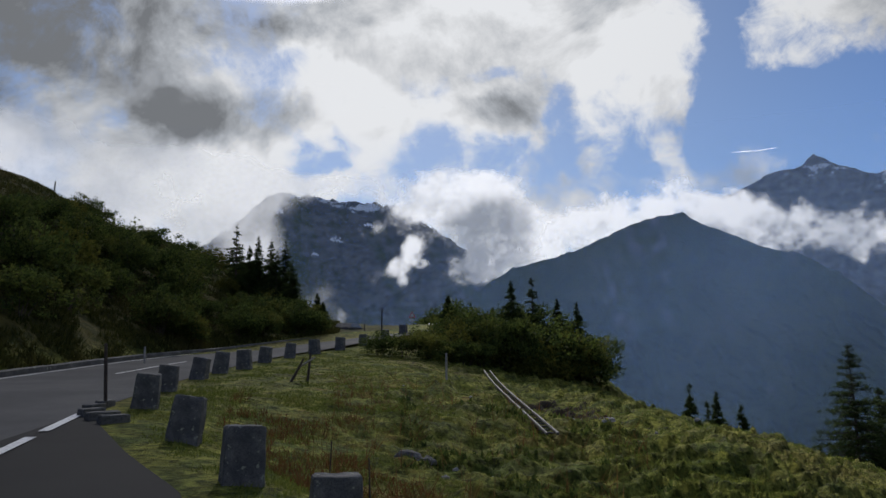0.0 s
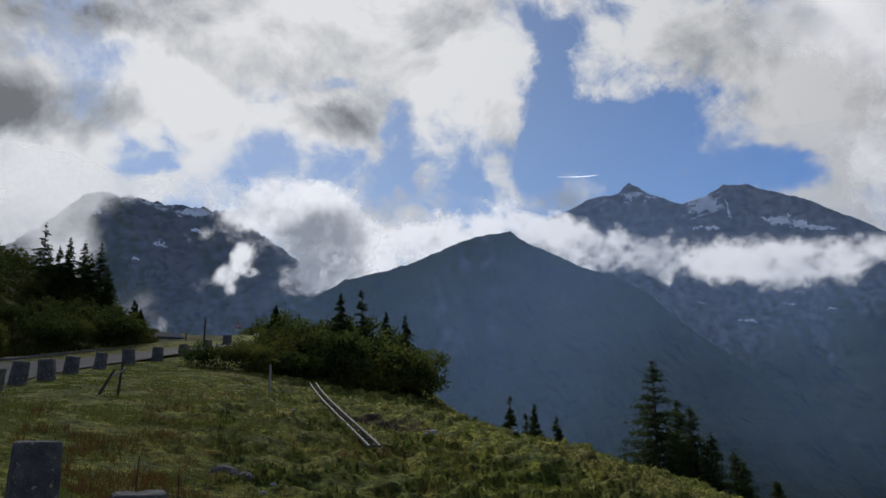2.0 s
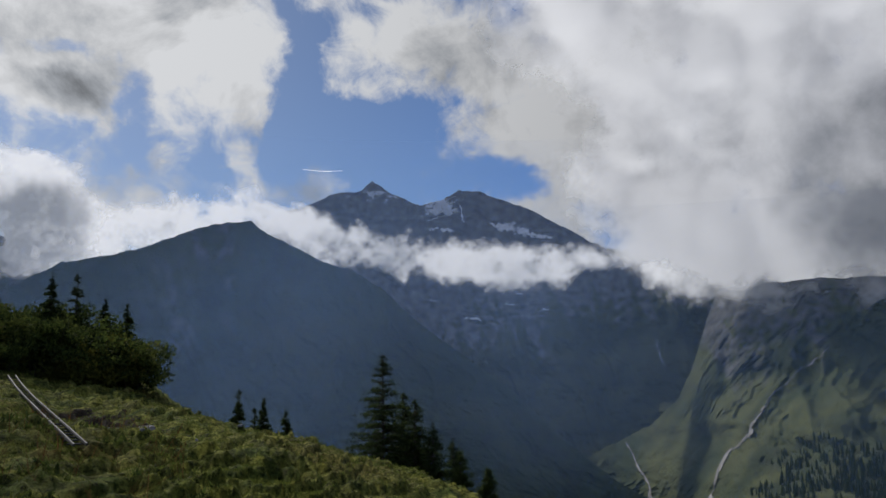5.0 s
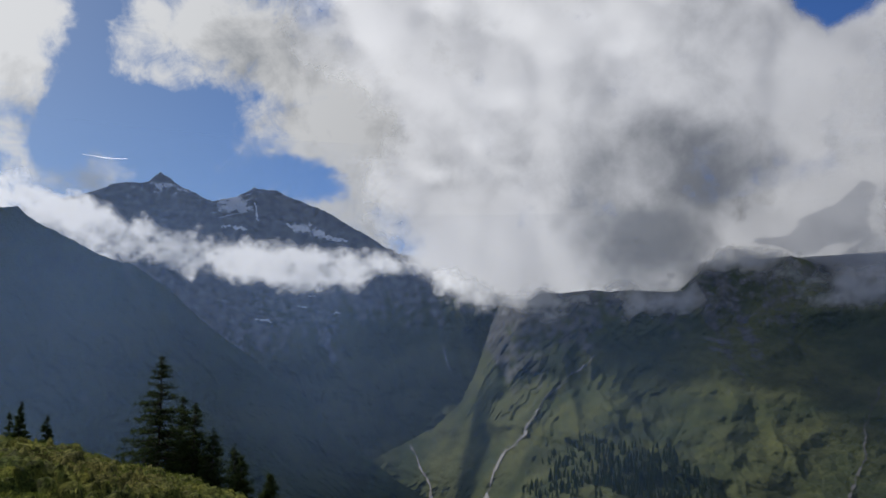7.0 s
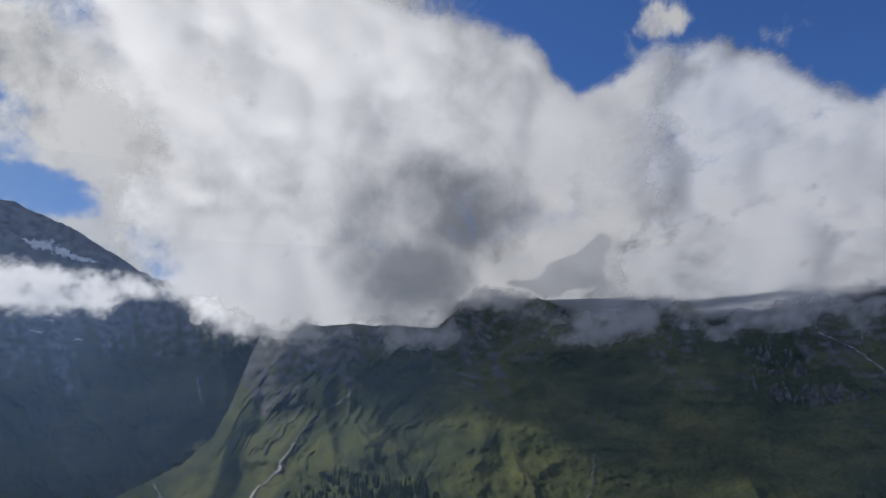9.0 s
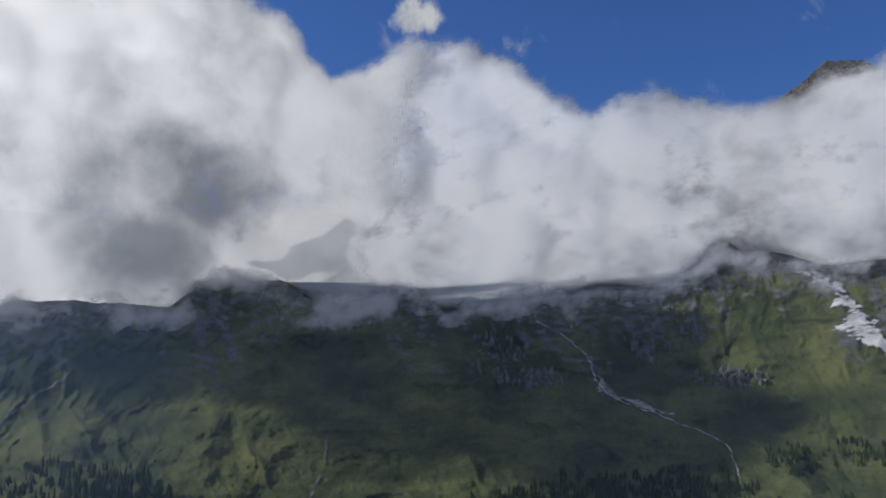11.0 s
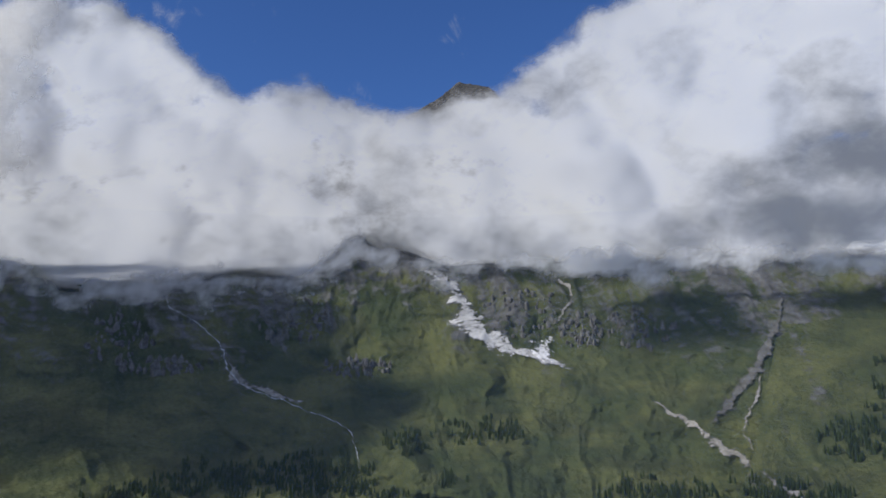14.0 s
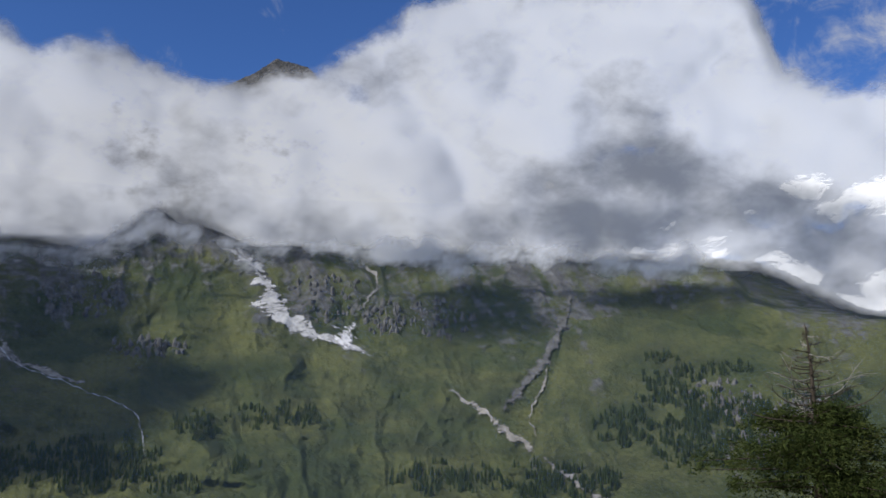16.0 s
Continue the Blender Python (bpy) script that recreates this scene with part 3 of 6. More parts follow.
MIST = vapour("thin_mist", 0.9, 2.2, 0.003, 2.4, 0.45, 0.25)
VEIL = vapour("shade_cloud_vapour", 0.62, 1.0, 0.03, 1.2)


def blur(a, k):
    """A soft average over 2 k + 1 cells, done twice each way."""
    for _ in range(2):
        for axis in (0, 1):
            p = np.concatenate((np.repeat(np.take(a, [0], axis), k + 1, axis), a, np.repeat(np.take(a, [-1], axis), k, axis)), axis)
            c = np.cumsum(p, axis)
            m = a.shape[axis]
            a = (np.take(c, range(2 * k + 1, 2 * k + 1 + m), axis) - np.take(c, range(0, m), axis)) / (2 * k + 1)
    return a


def cloud(name, mat, label, az0, az1, el0, el1, step, reach, shape, deep, seed, big=2.2, ragged=0.8, thick=(), heads=()):
    """A bank of cloud as a billowing shell. shape(aa, ee) says how far inside the cloud a direction lies, thick where
    shade greys its colour, heads its great lobes (azimuth, elevation, half width, half height, how far it stands out)."""
    az, el = np.arange(az0, az1, step), np.arange(el0, el1, step)
    aa, ee = np.meshgrid(az, el)
    rim = np.minimum(np.minimum(aa - az0, az1 - aa), np.minimum(ee - el0, el1 - ee))
    f = np.clip(shape(aa, ee), -1.5, 1.2) - 2.5 * (1 - smooth(0, 1.5, rim))
    f = f + ragged * (fbm(aa * 0.5 / big, ee * 0.7 / big, 6, seed, 0.6) - 0.5) * 2
    area = (az1 - az0) * (el1 - el0)
    wa = aa + 1.6 * (fbm(aa * 0.25, ee * 0.25, 3, seed + 5) - 0.5) + 0.7 * (fbm(aa * 0.9, ee * 0.9, 3, seed + 7) - 0.5)
    we = ee + 1.6 * (fbm(aa * 0.25, ee * 0.25, 3, seed + 6) - 0.5) + 0.7 * (fbm(aa * 0.9, ee * 0.9, 3, seed + 8) - 0.5)
    h = puffs(az, el, f, big, int(area / big ** 2 * 1.3), seed, -0.2)
    for a, e, ra, re, out_by in heads:
        d2 = ((wa - a) / ra) ** 2 + ((we - e) / re) ** 2
        h = np.maximum(h, (out_by + 0.75 * min(ra, re)) * np.sqrt(np.clip(1 - d2, 0, 1)) ** 1.2)
    h = blur(h, max(1, int(0.25 / step)))
    h = h + 0.5 * puffs(az, el, f, big * 0.5, int(area / big ** 2 * 5), seed + 1, -0.2) + 0.45 * puffs(az, el, f, big * 0.22, int(area / big ** 2 * 26), seed + 2, -0.2)
    h = blur(h, max(1, int(0.12 / step)))
    f = f + 0.45 * (np.minimum(h / big, 1.3) - 0.7)
    h = h * smooth(-0.6, 0.7, f)
    r = (reach(aa, ee) if callable(reach) else reach) - 2.0 * h
    # the way each billow faces, as round as it stands out
    full = EYE + ((2600 if callable(reach) else reach) - deep * blur(h, 4))[..., None] * way(aa, ee)
    lobe = np.cross(np.gradient(full, axis=1), np.gradient(full, axis=0))
    lobe = lobe / (np.linalg.norm(lobe, axis=-1)[..., None] + 1e-9) + way(aa, ee)
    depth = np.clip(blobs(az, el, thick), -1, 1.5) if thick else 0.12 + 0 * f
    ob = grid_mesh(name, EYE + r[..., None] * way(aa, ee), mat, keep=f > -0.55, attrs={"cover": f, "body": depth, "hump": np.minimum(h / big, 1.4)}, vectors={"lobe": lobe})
    return tagged(ob, label, "cloud", kind="structure")


def between(low, high, wide, left=None, right=None, side=6.0):
    """Inside between two elevations that change with azimuth."""
    def f(a, e):
        d = np.minimum((e - low(a)) / wide, (high(a) - e) / wide)
        d = np.minimum(d, (a - left(e)) / side) if left else d
        return np.minimum(d, (right(e) - a) / side) if right else d
    return f


def ellipses(rows):
    def f(a, e):
        total = -0.35 + 0 * a
        for az_, el_, ra, re, w in rows:
            total = total + w * (1 - smooth(0, 1.6, ((a - az_) / ra) ** 2 + ((e - el_) / re) ** 2)) * 1.35
        return total
    return f


bank_high = curve_of(((24, 28), (32, 31), (40, 34), (50, 34), (56, 31), (60, 29), (66, 28.4), (69.7, 26.8), (73.3, 22.9), (76.7, 24.2), (79, 25.4), (83.8, 25.6), (88, 23.6), (90.2, 21.9), (93, 20.8), (97.8, 21.9), (101, 20.9),
                      (103.7, 19.5), (107, 20), (109, 20.9), (112.4, 22.1), (116.3, 24), (122.8, 27.2), (130, 30), (140, 30), (143, 27), (145.2, 22.5), (146, 19.9), (148, 18.8), (152, 18.6), (158, 17)))
bank_low = curve_of(((38, 12.0), (40, 11.0), (43, 8.8), (46.7, 6.7), (50.8, 5.5), (58.8, 5.2), (62.9, 5.3), (64.6, 7.6), (66.5, 8.05), (69.3, 7.95), (70.3, 6.75), (75, 5.55), (77, 6.35), (79.5, 7.25), (82, 5.65), (88, 6.65), (90, 6.95),
                     (97.4, 7.25), (99.5, 8.35), (101.6, 9.55), (104, 8.75), (108.4, 8.15), (115, 8.15), (123, 7.75), (129.2, 8.0), (136.5, 7.2), (143.2, 6.6), (145.6, 5.5), (147.9, 4.2), (151, 3.3), (158, 0.5)))
bank_left = curve_of(((0, 46), (7, 43), (9, 41.5), (12, 39.5), (15, 40.5), (18, 40), (20, 38), (23, 35), (28, 33), (44, 33)))
# shade of core and base put into the colour; negative rows brighten lobes
BANK_SHADE = ((61, 13.8, 7.2, 5.4, 1.0), (60, 9, 5, 3.2, 0.75), (66, 15, 5, 3, 0.3), (75, 8.2, 9, 2.2, 0.35), (95, 9.5, 8, 2.4, 0.35), (103.5, 11.5, 3.5, 3.5, 0.4), (124, 9.6, 22, 2.2, 0.55), (136, 12.5, 9, 4, 0.9), (136, 17.5, 5, 4, 0.5),
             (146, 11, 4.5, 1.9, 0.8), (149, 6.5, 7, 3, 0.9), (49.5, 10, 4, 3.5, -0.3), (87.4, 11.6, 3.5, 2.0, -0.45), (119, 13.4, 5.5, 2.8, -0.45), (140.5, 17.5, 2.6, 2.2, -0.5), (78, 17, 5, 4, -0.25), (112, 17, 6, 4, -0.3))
BANK_HEADS = ((60.6, 14.2, 7.5, 5.7, 0.3), (58.6, 9.2, 6.0, 3.4, 0.2), (49.5, 10.6, 5.2, 4.4, 0), (46.1, 21.8, 6, 4.5, 0), (56.5, 26, 6, 3.4, 0), (65.3, 22.6, 6, 4, 0), (42, 11.7, 3, 2.3, 0), (72, 21, 3.5, 3.2, 0),
             (76.5, 16.3, 6.2, 5.6, 0), (83, 20.6, 4.4, 3.6, 0), (80.5, 22.6, 3.5, 2.2, 0), (87.4, 11.3, 4.2, 2.6, 1.6), (75.3, 11, 5.5, 3.4, 0.6), (81.3, 9.1, 4, 2.6, 0.8), (84.8, 14.3, 4.2, 3.4, 0.2), (89.5, 15, 6, 4.6, 0),
             (97.9, 17.4, 5.3, 3.8, 0), (92.6, 10.8, 3.6, 2.5, 0.6), (97.8, 11, 4.8, 3.1, 0.3), (92, 18.2, 4, 2.8, 0), (109.5, 15, 5.2, 5, 0), (116.5, 18.4, 5.8, 5, 0), (118.5, 13, 5.8, 3.6, 1.5), (117.5, 16, 3.2, 2.2, 0.9),
             (122.5, 21, 6, 5.2, 0), (128.9, 17, 5.5, 4.8, 0), (136, 21.5, 6.5, 4.8, 0), (140.4, 17.3, 3.6, 3.4, 0.7), (130.5, 12.6, 6, 3.4, 0.4), (137, 13.2, 5, 3.8, 0.2), (145, 11, 4.5, 2.2, 0.6), (149.1, 8.5, 3, 1.8, 0.3), (150, 15.2, 4, 2.7, 0))
front_left = curve_of(((0, 64), (6, 65.5), (9, 68), (13, 69), (17, 68), (20, 70), (24, 72), (34, 73)))
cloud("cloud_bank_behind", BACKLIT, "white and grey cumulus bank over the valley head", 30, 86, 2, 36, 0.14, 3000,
      between(bank_low, bank_high, 1.3, bank_left, lambda e: front_left(e) + 9, side=5.0), 40, 3, big=2.6, ragged=0.75, thick=BANK_SHADE, heads=BANK_HEADS)
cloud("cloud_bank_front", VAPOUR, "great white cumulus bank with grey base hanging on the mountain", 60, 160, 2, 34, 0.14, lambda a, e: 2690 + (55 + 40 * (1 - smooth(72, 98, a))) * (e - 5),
      between(bank_low, bank_high, 1.3, front_left, side=5.0), 40, 4, big=2.6, ragged=0.75, thick=BANK_SHADE, heads=BANK_HEADS)
band_low = curve_of(((0, 6.5), (5, 7.0), (10, 8), (16, 9), (21, 8.6), (27, 7.4), (32, 6.6), (37, 6.1), (40, 6.6), (43, 8)))
band_high = curve_of(((0, 9.5), (5, 10.6), (10, 12.0), (14, 12.8), (17.5, 13.0), (21, 12.0), (25, 11.0), (29, 10.2), (33, 9.9), (37, 9.8), (41, 9.4), (44, 8.8)))
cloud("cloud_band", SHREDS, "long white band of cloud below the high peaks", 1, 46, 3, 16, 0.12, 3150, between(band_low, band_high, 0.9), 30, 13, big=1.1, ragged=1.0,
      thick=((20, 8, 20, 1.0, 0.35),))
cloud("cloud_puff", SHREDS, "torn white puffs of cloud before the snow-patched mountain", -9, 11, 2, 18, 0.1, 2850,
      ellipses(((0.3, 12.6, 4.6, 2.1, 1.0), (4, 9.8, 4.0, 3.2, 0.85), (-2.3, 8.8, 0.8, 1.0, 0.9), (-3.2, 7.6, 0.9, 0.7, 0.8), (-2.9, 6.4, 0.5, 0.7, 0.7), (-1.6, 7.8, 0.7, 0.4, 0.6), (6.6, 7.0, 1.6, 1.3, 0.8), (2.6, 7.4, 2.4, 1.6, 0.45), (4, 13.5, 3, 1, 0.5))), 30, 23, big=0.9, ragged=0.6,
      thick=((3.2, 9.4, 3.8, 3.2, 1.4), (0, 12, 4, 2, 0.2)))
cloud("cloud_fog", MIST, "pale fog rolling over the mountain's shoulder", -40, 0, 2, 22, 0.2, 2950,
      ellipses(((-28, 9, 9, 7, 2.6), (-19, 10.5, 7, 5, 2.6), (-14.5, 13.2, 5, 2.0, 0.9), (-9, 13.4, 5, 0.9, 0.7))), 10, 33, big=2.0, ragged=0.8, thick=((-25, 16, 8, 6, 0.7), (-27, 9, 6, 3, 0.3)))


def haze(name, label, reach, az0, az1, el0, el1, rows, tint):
    """Far haze as a scattering sheet, its blue air light put into the colour."""
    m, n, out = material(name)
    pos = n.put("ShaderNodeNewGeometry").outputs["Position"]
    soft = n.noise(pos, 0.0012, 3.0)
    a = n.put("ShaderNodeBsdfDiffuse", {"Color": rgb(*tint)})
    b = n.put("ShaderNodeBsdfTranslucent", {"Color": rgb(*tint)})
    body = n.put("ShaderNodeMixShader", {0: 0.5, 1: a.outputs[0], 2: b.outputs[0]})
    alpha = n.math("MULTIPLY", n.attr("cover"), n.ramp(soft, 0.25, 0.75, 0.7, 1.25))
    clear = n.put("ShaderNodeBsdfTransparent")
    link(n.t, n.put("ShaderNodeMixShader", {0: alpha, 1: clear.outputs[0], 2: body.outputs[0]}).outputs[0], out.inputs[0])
    az, el = np.arange(az0, az1 + 0.1, 0.5), np.arange(el0, el1 + 0.1, 0.5)
    aa, ee = np.meshgrid(az, el)
    f = np.clip(blobs(az, el, rows), 0, 1)
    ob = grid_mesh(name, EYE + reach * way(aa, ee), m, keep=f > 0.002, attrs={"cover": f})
    return tagged(ob, label, "haze", kind="structure")


haze("haze_far", "blue tinted sheet for the haze before the far mountains", 1450, -40, 60, -16, 17, ((2, 0, 40, 16, 0.11), (28, 4, 18, 14, 0.09), (31, 10, 14, 8, 0.09), (42, 1, 11, 9, 0.08), (10, 1, 16, 10, 0.09)), (0.3, 0.48, 0.86))
haze("haze_valley", "blue tinted sheet for the haze across the valley", 1150, 20, 165, -16, 12, ((50, 0, 16, 14, 0.07), (62, -1, 31, 13, 0.025), (110, -1, 60, 14, 0.06)), (0.32, 0.54, 0.95))
cloud("cloud_base", BASE, "grey shreds of cloud trailing along the mountain side", 44, 144, 2, 14, 0.2, 2620,
      between(lambda a: bank_low(a) - 0.7, lambda a: bank_low(a) + 1.2, 1.3), 6, 63, big=1.2, ragged=1.5)
# unseen cloud added before the sun to dim the road and nearby meadow
cloud("cloud_overhead", VEIL, "grey cloud drifting over the road before the sun", -50, 30, 24.5, 60, 0.5, 420, ellipses(((-20, 37, 14.8, 14, 1.3), (-30, 40, 14, 14, 1.0))), 2, 43, big=4.0, ragged=0.5)


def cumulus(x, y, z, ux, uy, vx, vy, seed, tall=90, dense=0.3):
    """A flat-bottomed unseen cumulus high over the valley, with two half axes on the plan."""
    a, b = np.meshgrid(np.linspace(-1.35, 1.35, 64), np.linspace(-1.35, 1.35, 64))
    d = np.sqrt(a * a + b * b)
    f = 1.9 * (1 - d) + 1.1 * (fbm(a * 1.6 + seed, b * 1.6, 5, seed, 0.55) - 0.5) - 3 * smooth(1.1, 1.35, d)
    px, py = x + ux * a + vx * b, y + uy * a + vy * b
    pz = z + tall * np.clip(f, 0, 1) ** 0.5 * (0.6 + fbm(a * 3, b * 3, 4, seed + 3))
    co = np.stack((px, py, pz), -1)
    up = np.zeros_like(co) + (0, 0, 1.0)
    ob = grid_mesh("shade_cumulus", co, DECK, keep=f > -0.6, attrs={"cover": f, "body": dense + 0 * f, "hump": 0.7 + 0 * f}, vectors={"lobe": up})
    return tagged(ob, "unseen cumulus added high up to shade the valley side", "cloud", group="cumulus over the valley", kind="structure")


# clouds added out of view so their shadows fall on the valley side
DECK = vapour("shade_cumulus_vapour", 0.97, 0.9, 0.004, 1.3, 0.44, 0.16, 0.6)
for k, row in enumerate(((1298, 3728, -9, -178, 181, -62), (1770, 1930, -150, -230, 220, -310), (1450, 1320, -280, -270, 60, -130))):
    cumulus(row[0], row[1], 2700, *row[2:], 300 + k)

# ---- road ----
def asphalt(name, tone, patch):
    m, n, out = material(name)
    pos = n.put("ShaderNodeNewGeometry").outputs["Position"]
    grit, stain = n.noise(pos, 90.0, 3.0, 0.7), n.noise(pos, 0.35, 5.0, 0.6)
    c = n.mix(n.ramp(stain, 0.35, 0.7), rgb(tone, tone, tone * 1.04), rgb(patch, patch, patch))
    c = n.mix(n.ramp(grit, 0.3, 0.75), c, n.mix(1.0, c, rgb(1.7, 1.7, 1.7), "MULTIPLY"))
    bsdf(n, out, c, 0.9, grit, 0.5, 0.006, 0.12)
    return m


ROAD_SKIN, APRON_SKIN = asphalt("road_asphalt", 0.045, 0.065), asphalt("apron_asphalt", 0.013, 0.018)
m, n, out = material("road_paint")
pos = n.put("ShaderNodeNewGeometry").outputs["Position"]
worn = n.noise(pos, 14.0, 5.0, 0.7)
bsdf(n, out, n.mix(n.ramp(worn, 0.45, 0.75), rgb(0.72, 0.72, 0.7), rgb(0.25, 0.25, 0.25)), 0.7, worn, 0.2, 0.004)
PAINT = m


def strip(o0, o1, s0, s1, lift, across=2):
    """A ribbon along the road between offsets to the right of its middle and between indices of its line."""
    pts, right = ROAD[s0:s1], RIGHT[s0:s1]
    off = np.linspace(o0, o1, across)
    xy = pts[:, None] + right[:, None] * off[None, :, None]
    z = ROAD_Z(pts[:, 1])[:, None] + lift + 0 * off[None]
    return np.concatenate((xy, z[..., None]), -1)


def along(y):
    return int(np.argmin(np.abs(ROAD[:, 1] - y)))


road = tagged(grid_mesh("road", strip(-HALF, HALF, 0, len(ROAD), 0.035, 9), ROAD_SKIN), "grey asphalt mountain road climbing round a bend", "road", kind="structure")
ys = np.linspace(-15, 19.2, 60)
edge = np.interp(ys, ROAD[:, 1], (ROAD + RIGHT * HALF)[:, 0])
w = np.linspace(0, 1, 14)
px = edge[:, None] + (VERGE(ys) - 0.35 - edge)[:, None] * w[None]
apron = grid_mesh("pavement", np.stack((px, np.broadcast_to(ys[:, None], px.shape), np.broadcast_to(ROAD_Z(ys)[:, None] + 0.02, px.shape)), -1), APRON_SKIN)
tagged(apron, "dark asphalt lay-by beside the road", "pavement", kind="structure")


def dash(o, y0, y1, wide, line=None):
    y = np.linspace(y0, y1, 12)
    x = np.interp(y, ROAD[:, 1], ROAD[:, 0]) + o if line is None else np.interp(y, line[0], line[1])
    off = np.array((-wide / 2, wide / 2))
    co = np.stack((x[:, None] + off[None], np.broadcast_to(y[:, None], (12, 2)), np.broadcast_to(ROAD_Z(y)[:, None] + 0.043, (12, 2))), -1)
    ob = grid_mesh("road_marking", co, PAINT)
    return tagged(ob, "worn white painted dash on the asphalt", "road marking", group="road markings")


for y0 in np.arange(5.1, 18, 3.3):
    dash(0, y0, min(y0 + 2.6, 17.6), 0.2, ((5, 11.7, 17.5, 20), (-5.9, -6.55, -7.7, -8.0)))
for y0 in (-8.0, 10.6, 29.6):
    dash(0.0, y0, y0 + 7.6, 0.11)
edge_line = grid_mesh("road_marking", strip(-HALF + 0.22, -HALF + 0.34, 0, len(ROAD), 0.044), PAINT)
tagged(edge_line, "thin white line along the road's uphill edge", "road marking", group="road markings")


def stone(name, a, b, scale):
    m, n, out = material(name)
    pos = n.put("ShaderNodeTexCoord").outputs["Object"]
    big, fine = n.noise(pos, scale, 5.0, 0.6), n.noise(pos, scale * 14, 4.0, 0.7)
    c = n.mix(n.ramp(big, 0.35, 0.7), rgb(*a), rgb(*b))
    c = n.mix(n.ramp(fine, 0.4, 0.7), c, n.mix(1.0, c, rgb(0.55, 0.55, 0.52), "MULTIPLY"))
    lichen = n.noise(pos, scale * 3.3, 3.0, 0.5)
    c = n.mix(n.ramp(lichen, 0.62, 0.72), c, rgb(0.3, 0.31, 0.24))
    bsdf(n, out, c, 0.88, n.math("ADD", big, n.math("MULTIPLY", fine, 0.5)), 0.6, 0.03, 0.25)
    return m


GRANITE = stone("granite", (0.085, 0.085, 0.087), (0.17, 0.167, 0.16), 4.0)
KERB_STONE = stone("kerb_stone", (0.09, 0.09, 0.085), (0.17, 0.165, 0.155), 1.5)
SCREE = stone("scree_stone", (0.22, 0.21, 0.2), (0.38, 0.37, 0.35), 2.0)

# low kerb wall on the hill side
END = along(59.0)
line, side = (ROAD - RIGHT * (HALF + 0.28))[:END], RIGHT[:END]
prof = ((0.12, -0.1), (0.1, 0.2), (0.06, 0.235), (-0.14, 0.24), (-0.18, 0.2), (-0.2, -0.1))
co = np.stack([np.concatenate((line + side * o, (ROAD_Z(ROAD[:END, 1]) + z + 0.03 * (fbm(ROAD[:END, 1] * 0.8, ROAD[:END, 0] * 0 + o, 3, 4) - 0.5))[:, None]), -1) for o, z in prof], 1)
tagged(grid_mesh("kerb_wall", co, KERB_STONE, shade=False), "low dark stone kerb wall along the uphill road edge", "kerb", kind="structure")


def rough_block(w, d, h, taper, seed, cuts=3, jitter=0.012):
    """A hewn block standing on z = 0, narrower towards the top, with chipped edges."""
    rng = random.Random(seed)
    bm = bmesh.new()
    bmesh.ops.create_cube(bm, size=1.0)
    bmesh.ops.bevel(bm, geom=list(bm.edges), offset=0.07, segments=2, affect="EDGES", profile=0.6)
    bmesh.ops.subdivide_edges(bm, edges=[e for e in bm.edges if e.calc_length() > 0.5], cuts=cuts, use_grid_fill=True)
    for v in bm.verts:
        z = v.co.z + 0.5
        k = 1 - taper * z
        bump = noise.noise(Vector((v.co.x * 4, v.co.y * 4, v.co.z * 5 + seed * 7.3)))
        v.co = Vector((v.co.x * w * k * (1 + 0.06 * bump), v.co.y * d * k * (1 + 0.06 * bump), z * h - 0.0 + rng.uniform(-jitter, jitter) * (z > 0.2)))
    return bm


STONES = ((-1.13, 9.0), (-2.55, 10.7), (-4.5, 14.4), (-6.9, 19.0), (-7.77, 22.9), (-8.2, 27.2), (-8.3, 30.1), (-7.95, 32.4), (-8.12, 36.6), (-7.67, 40.1), (-7.0, 43.8), (-6.2, 48.1), (-5.14, 51.5), (-4.08, 55.8), (-3.0, 59.6))
TILTS = ((0, 0), (-1, 2), (-4, 7), (4, 6), (3, 6), (-2, 8), (2, 7), (3, -2), (4, 8), (-3, 6), (2, -2), (1, 3), (-2, -2), (2, 2), (0, 0))
for k, ((x, y), (ta, tb)) in enumerate(zip(STONES, TILTS)):
    i = along(y)
    turn = math.degrees(math.atan2(RIGHT[i][1], RIGHT[i][0])) + 12 * math.sin(k * 2.3) + (12 if k < 3 else 0)
    size = 1.0 - 0.05 * math.sin(k * 1.7)
    ob = part("guard_stone", rough_block(0.56 * size, 0.38, 0.86 * size, 0.1, k) if k else rough_block(0.56, 0.38, 0.62, 0.1, 0), GRANITE)
    ob.matrix_world = pose(x, y, float(ground(np.array(x), np.array(y))) - 0.1, ta, tb, turn)
    tagged(ob, "weathered grey granite guard stone %s on the grass verge" % ("leaning slightly" if abs(tb) > 4 else "standing upright"), "guard stone", group="guard stones along the road")

# stones round the tip of the verge
for k, (x, y, w, t) in enumerate(((-7.75, 18.3, 0.7, 86), (-7.45, 17.5, 0.6, 66), (-6.95, 16.9, 0.7, 50), (-6.5, 16.35, 0.6, 48), (-7.85, 19.1, 0.7, 92))):
    ob = part("kerb_block", rough_block(w, 0.24, 0.3, 0.05, 40 + k), KERB_STONE)
    ob.matrix_world = pose(x, y, float(ROAD_Z(y)) - 0.14, 2, -1, t)
    tagged(ob, "rough dark kerb stone edging the verge", "kerb stone", group="kerb stones at the verge tip")


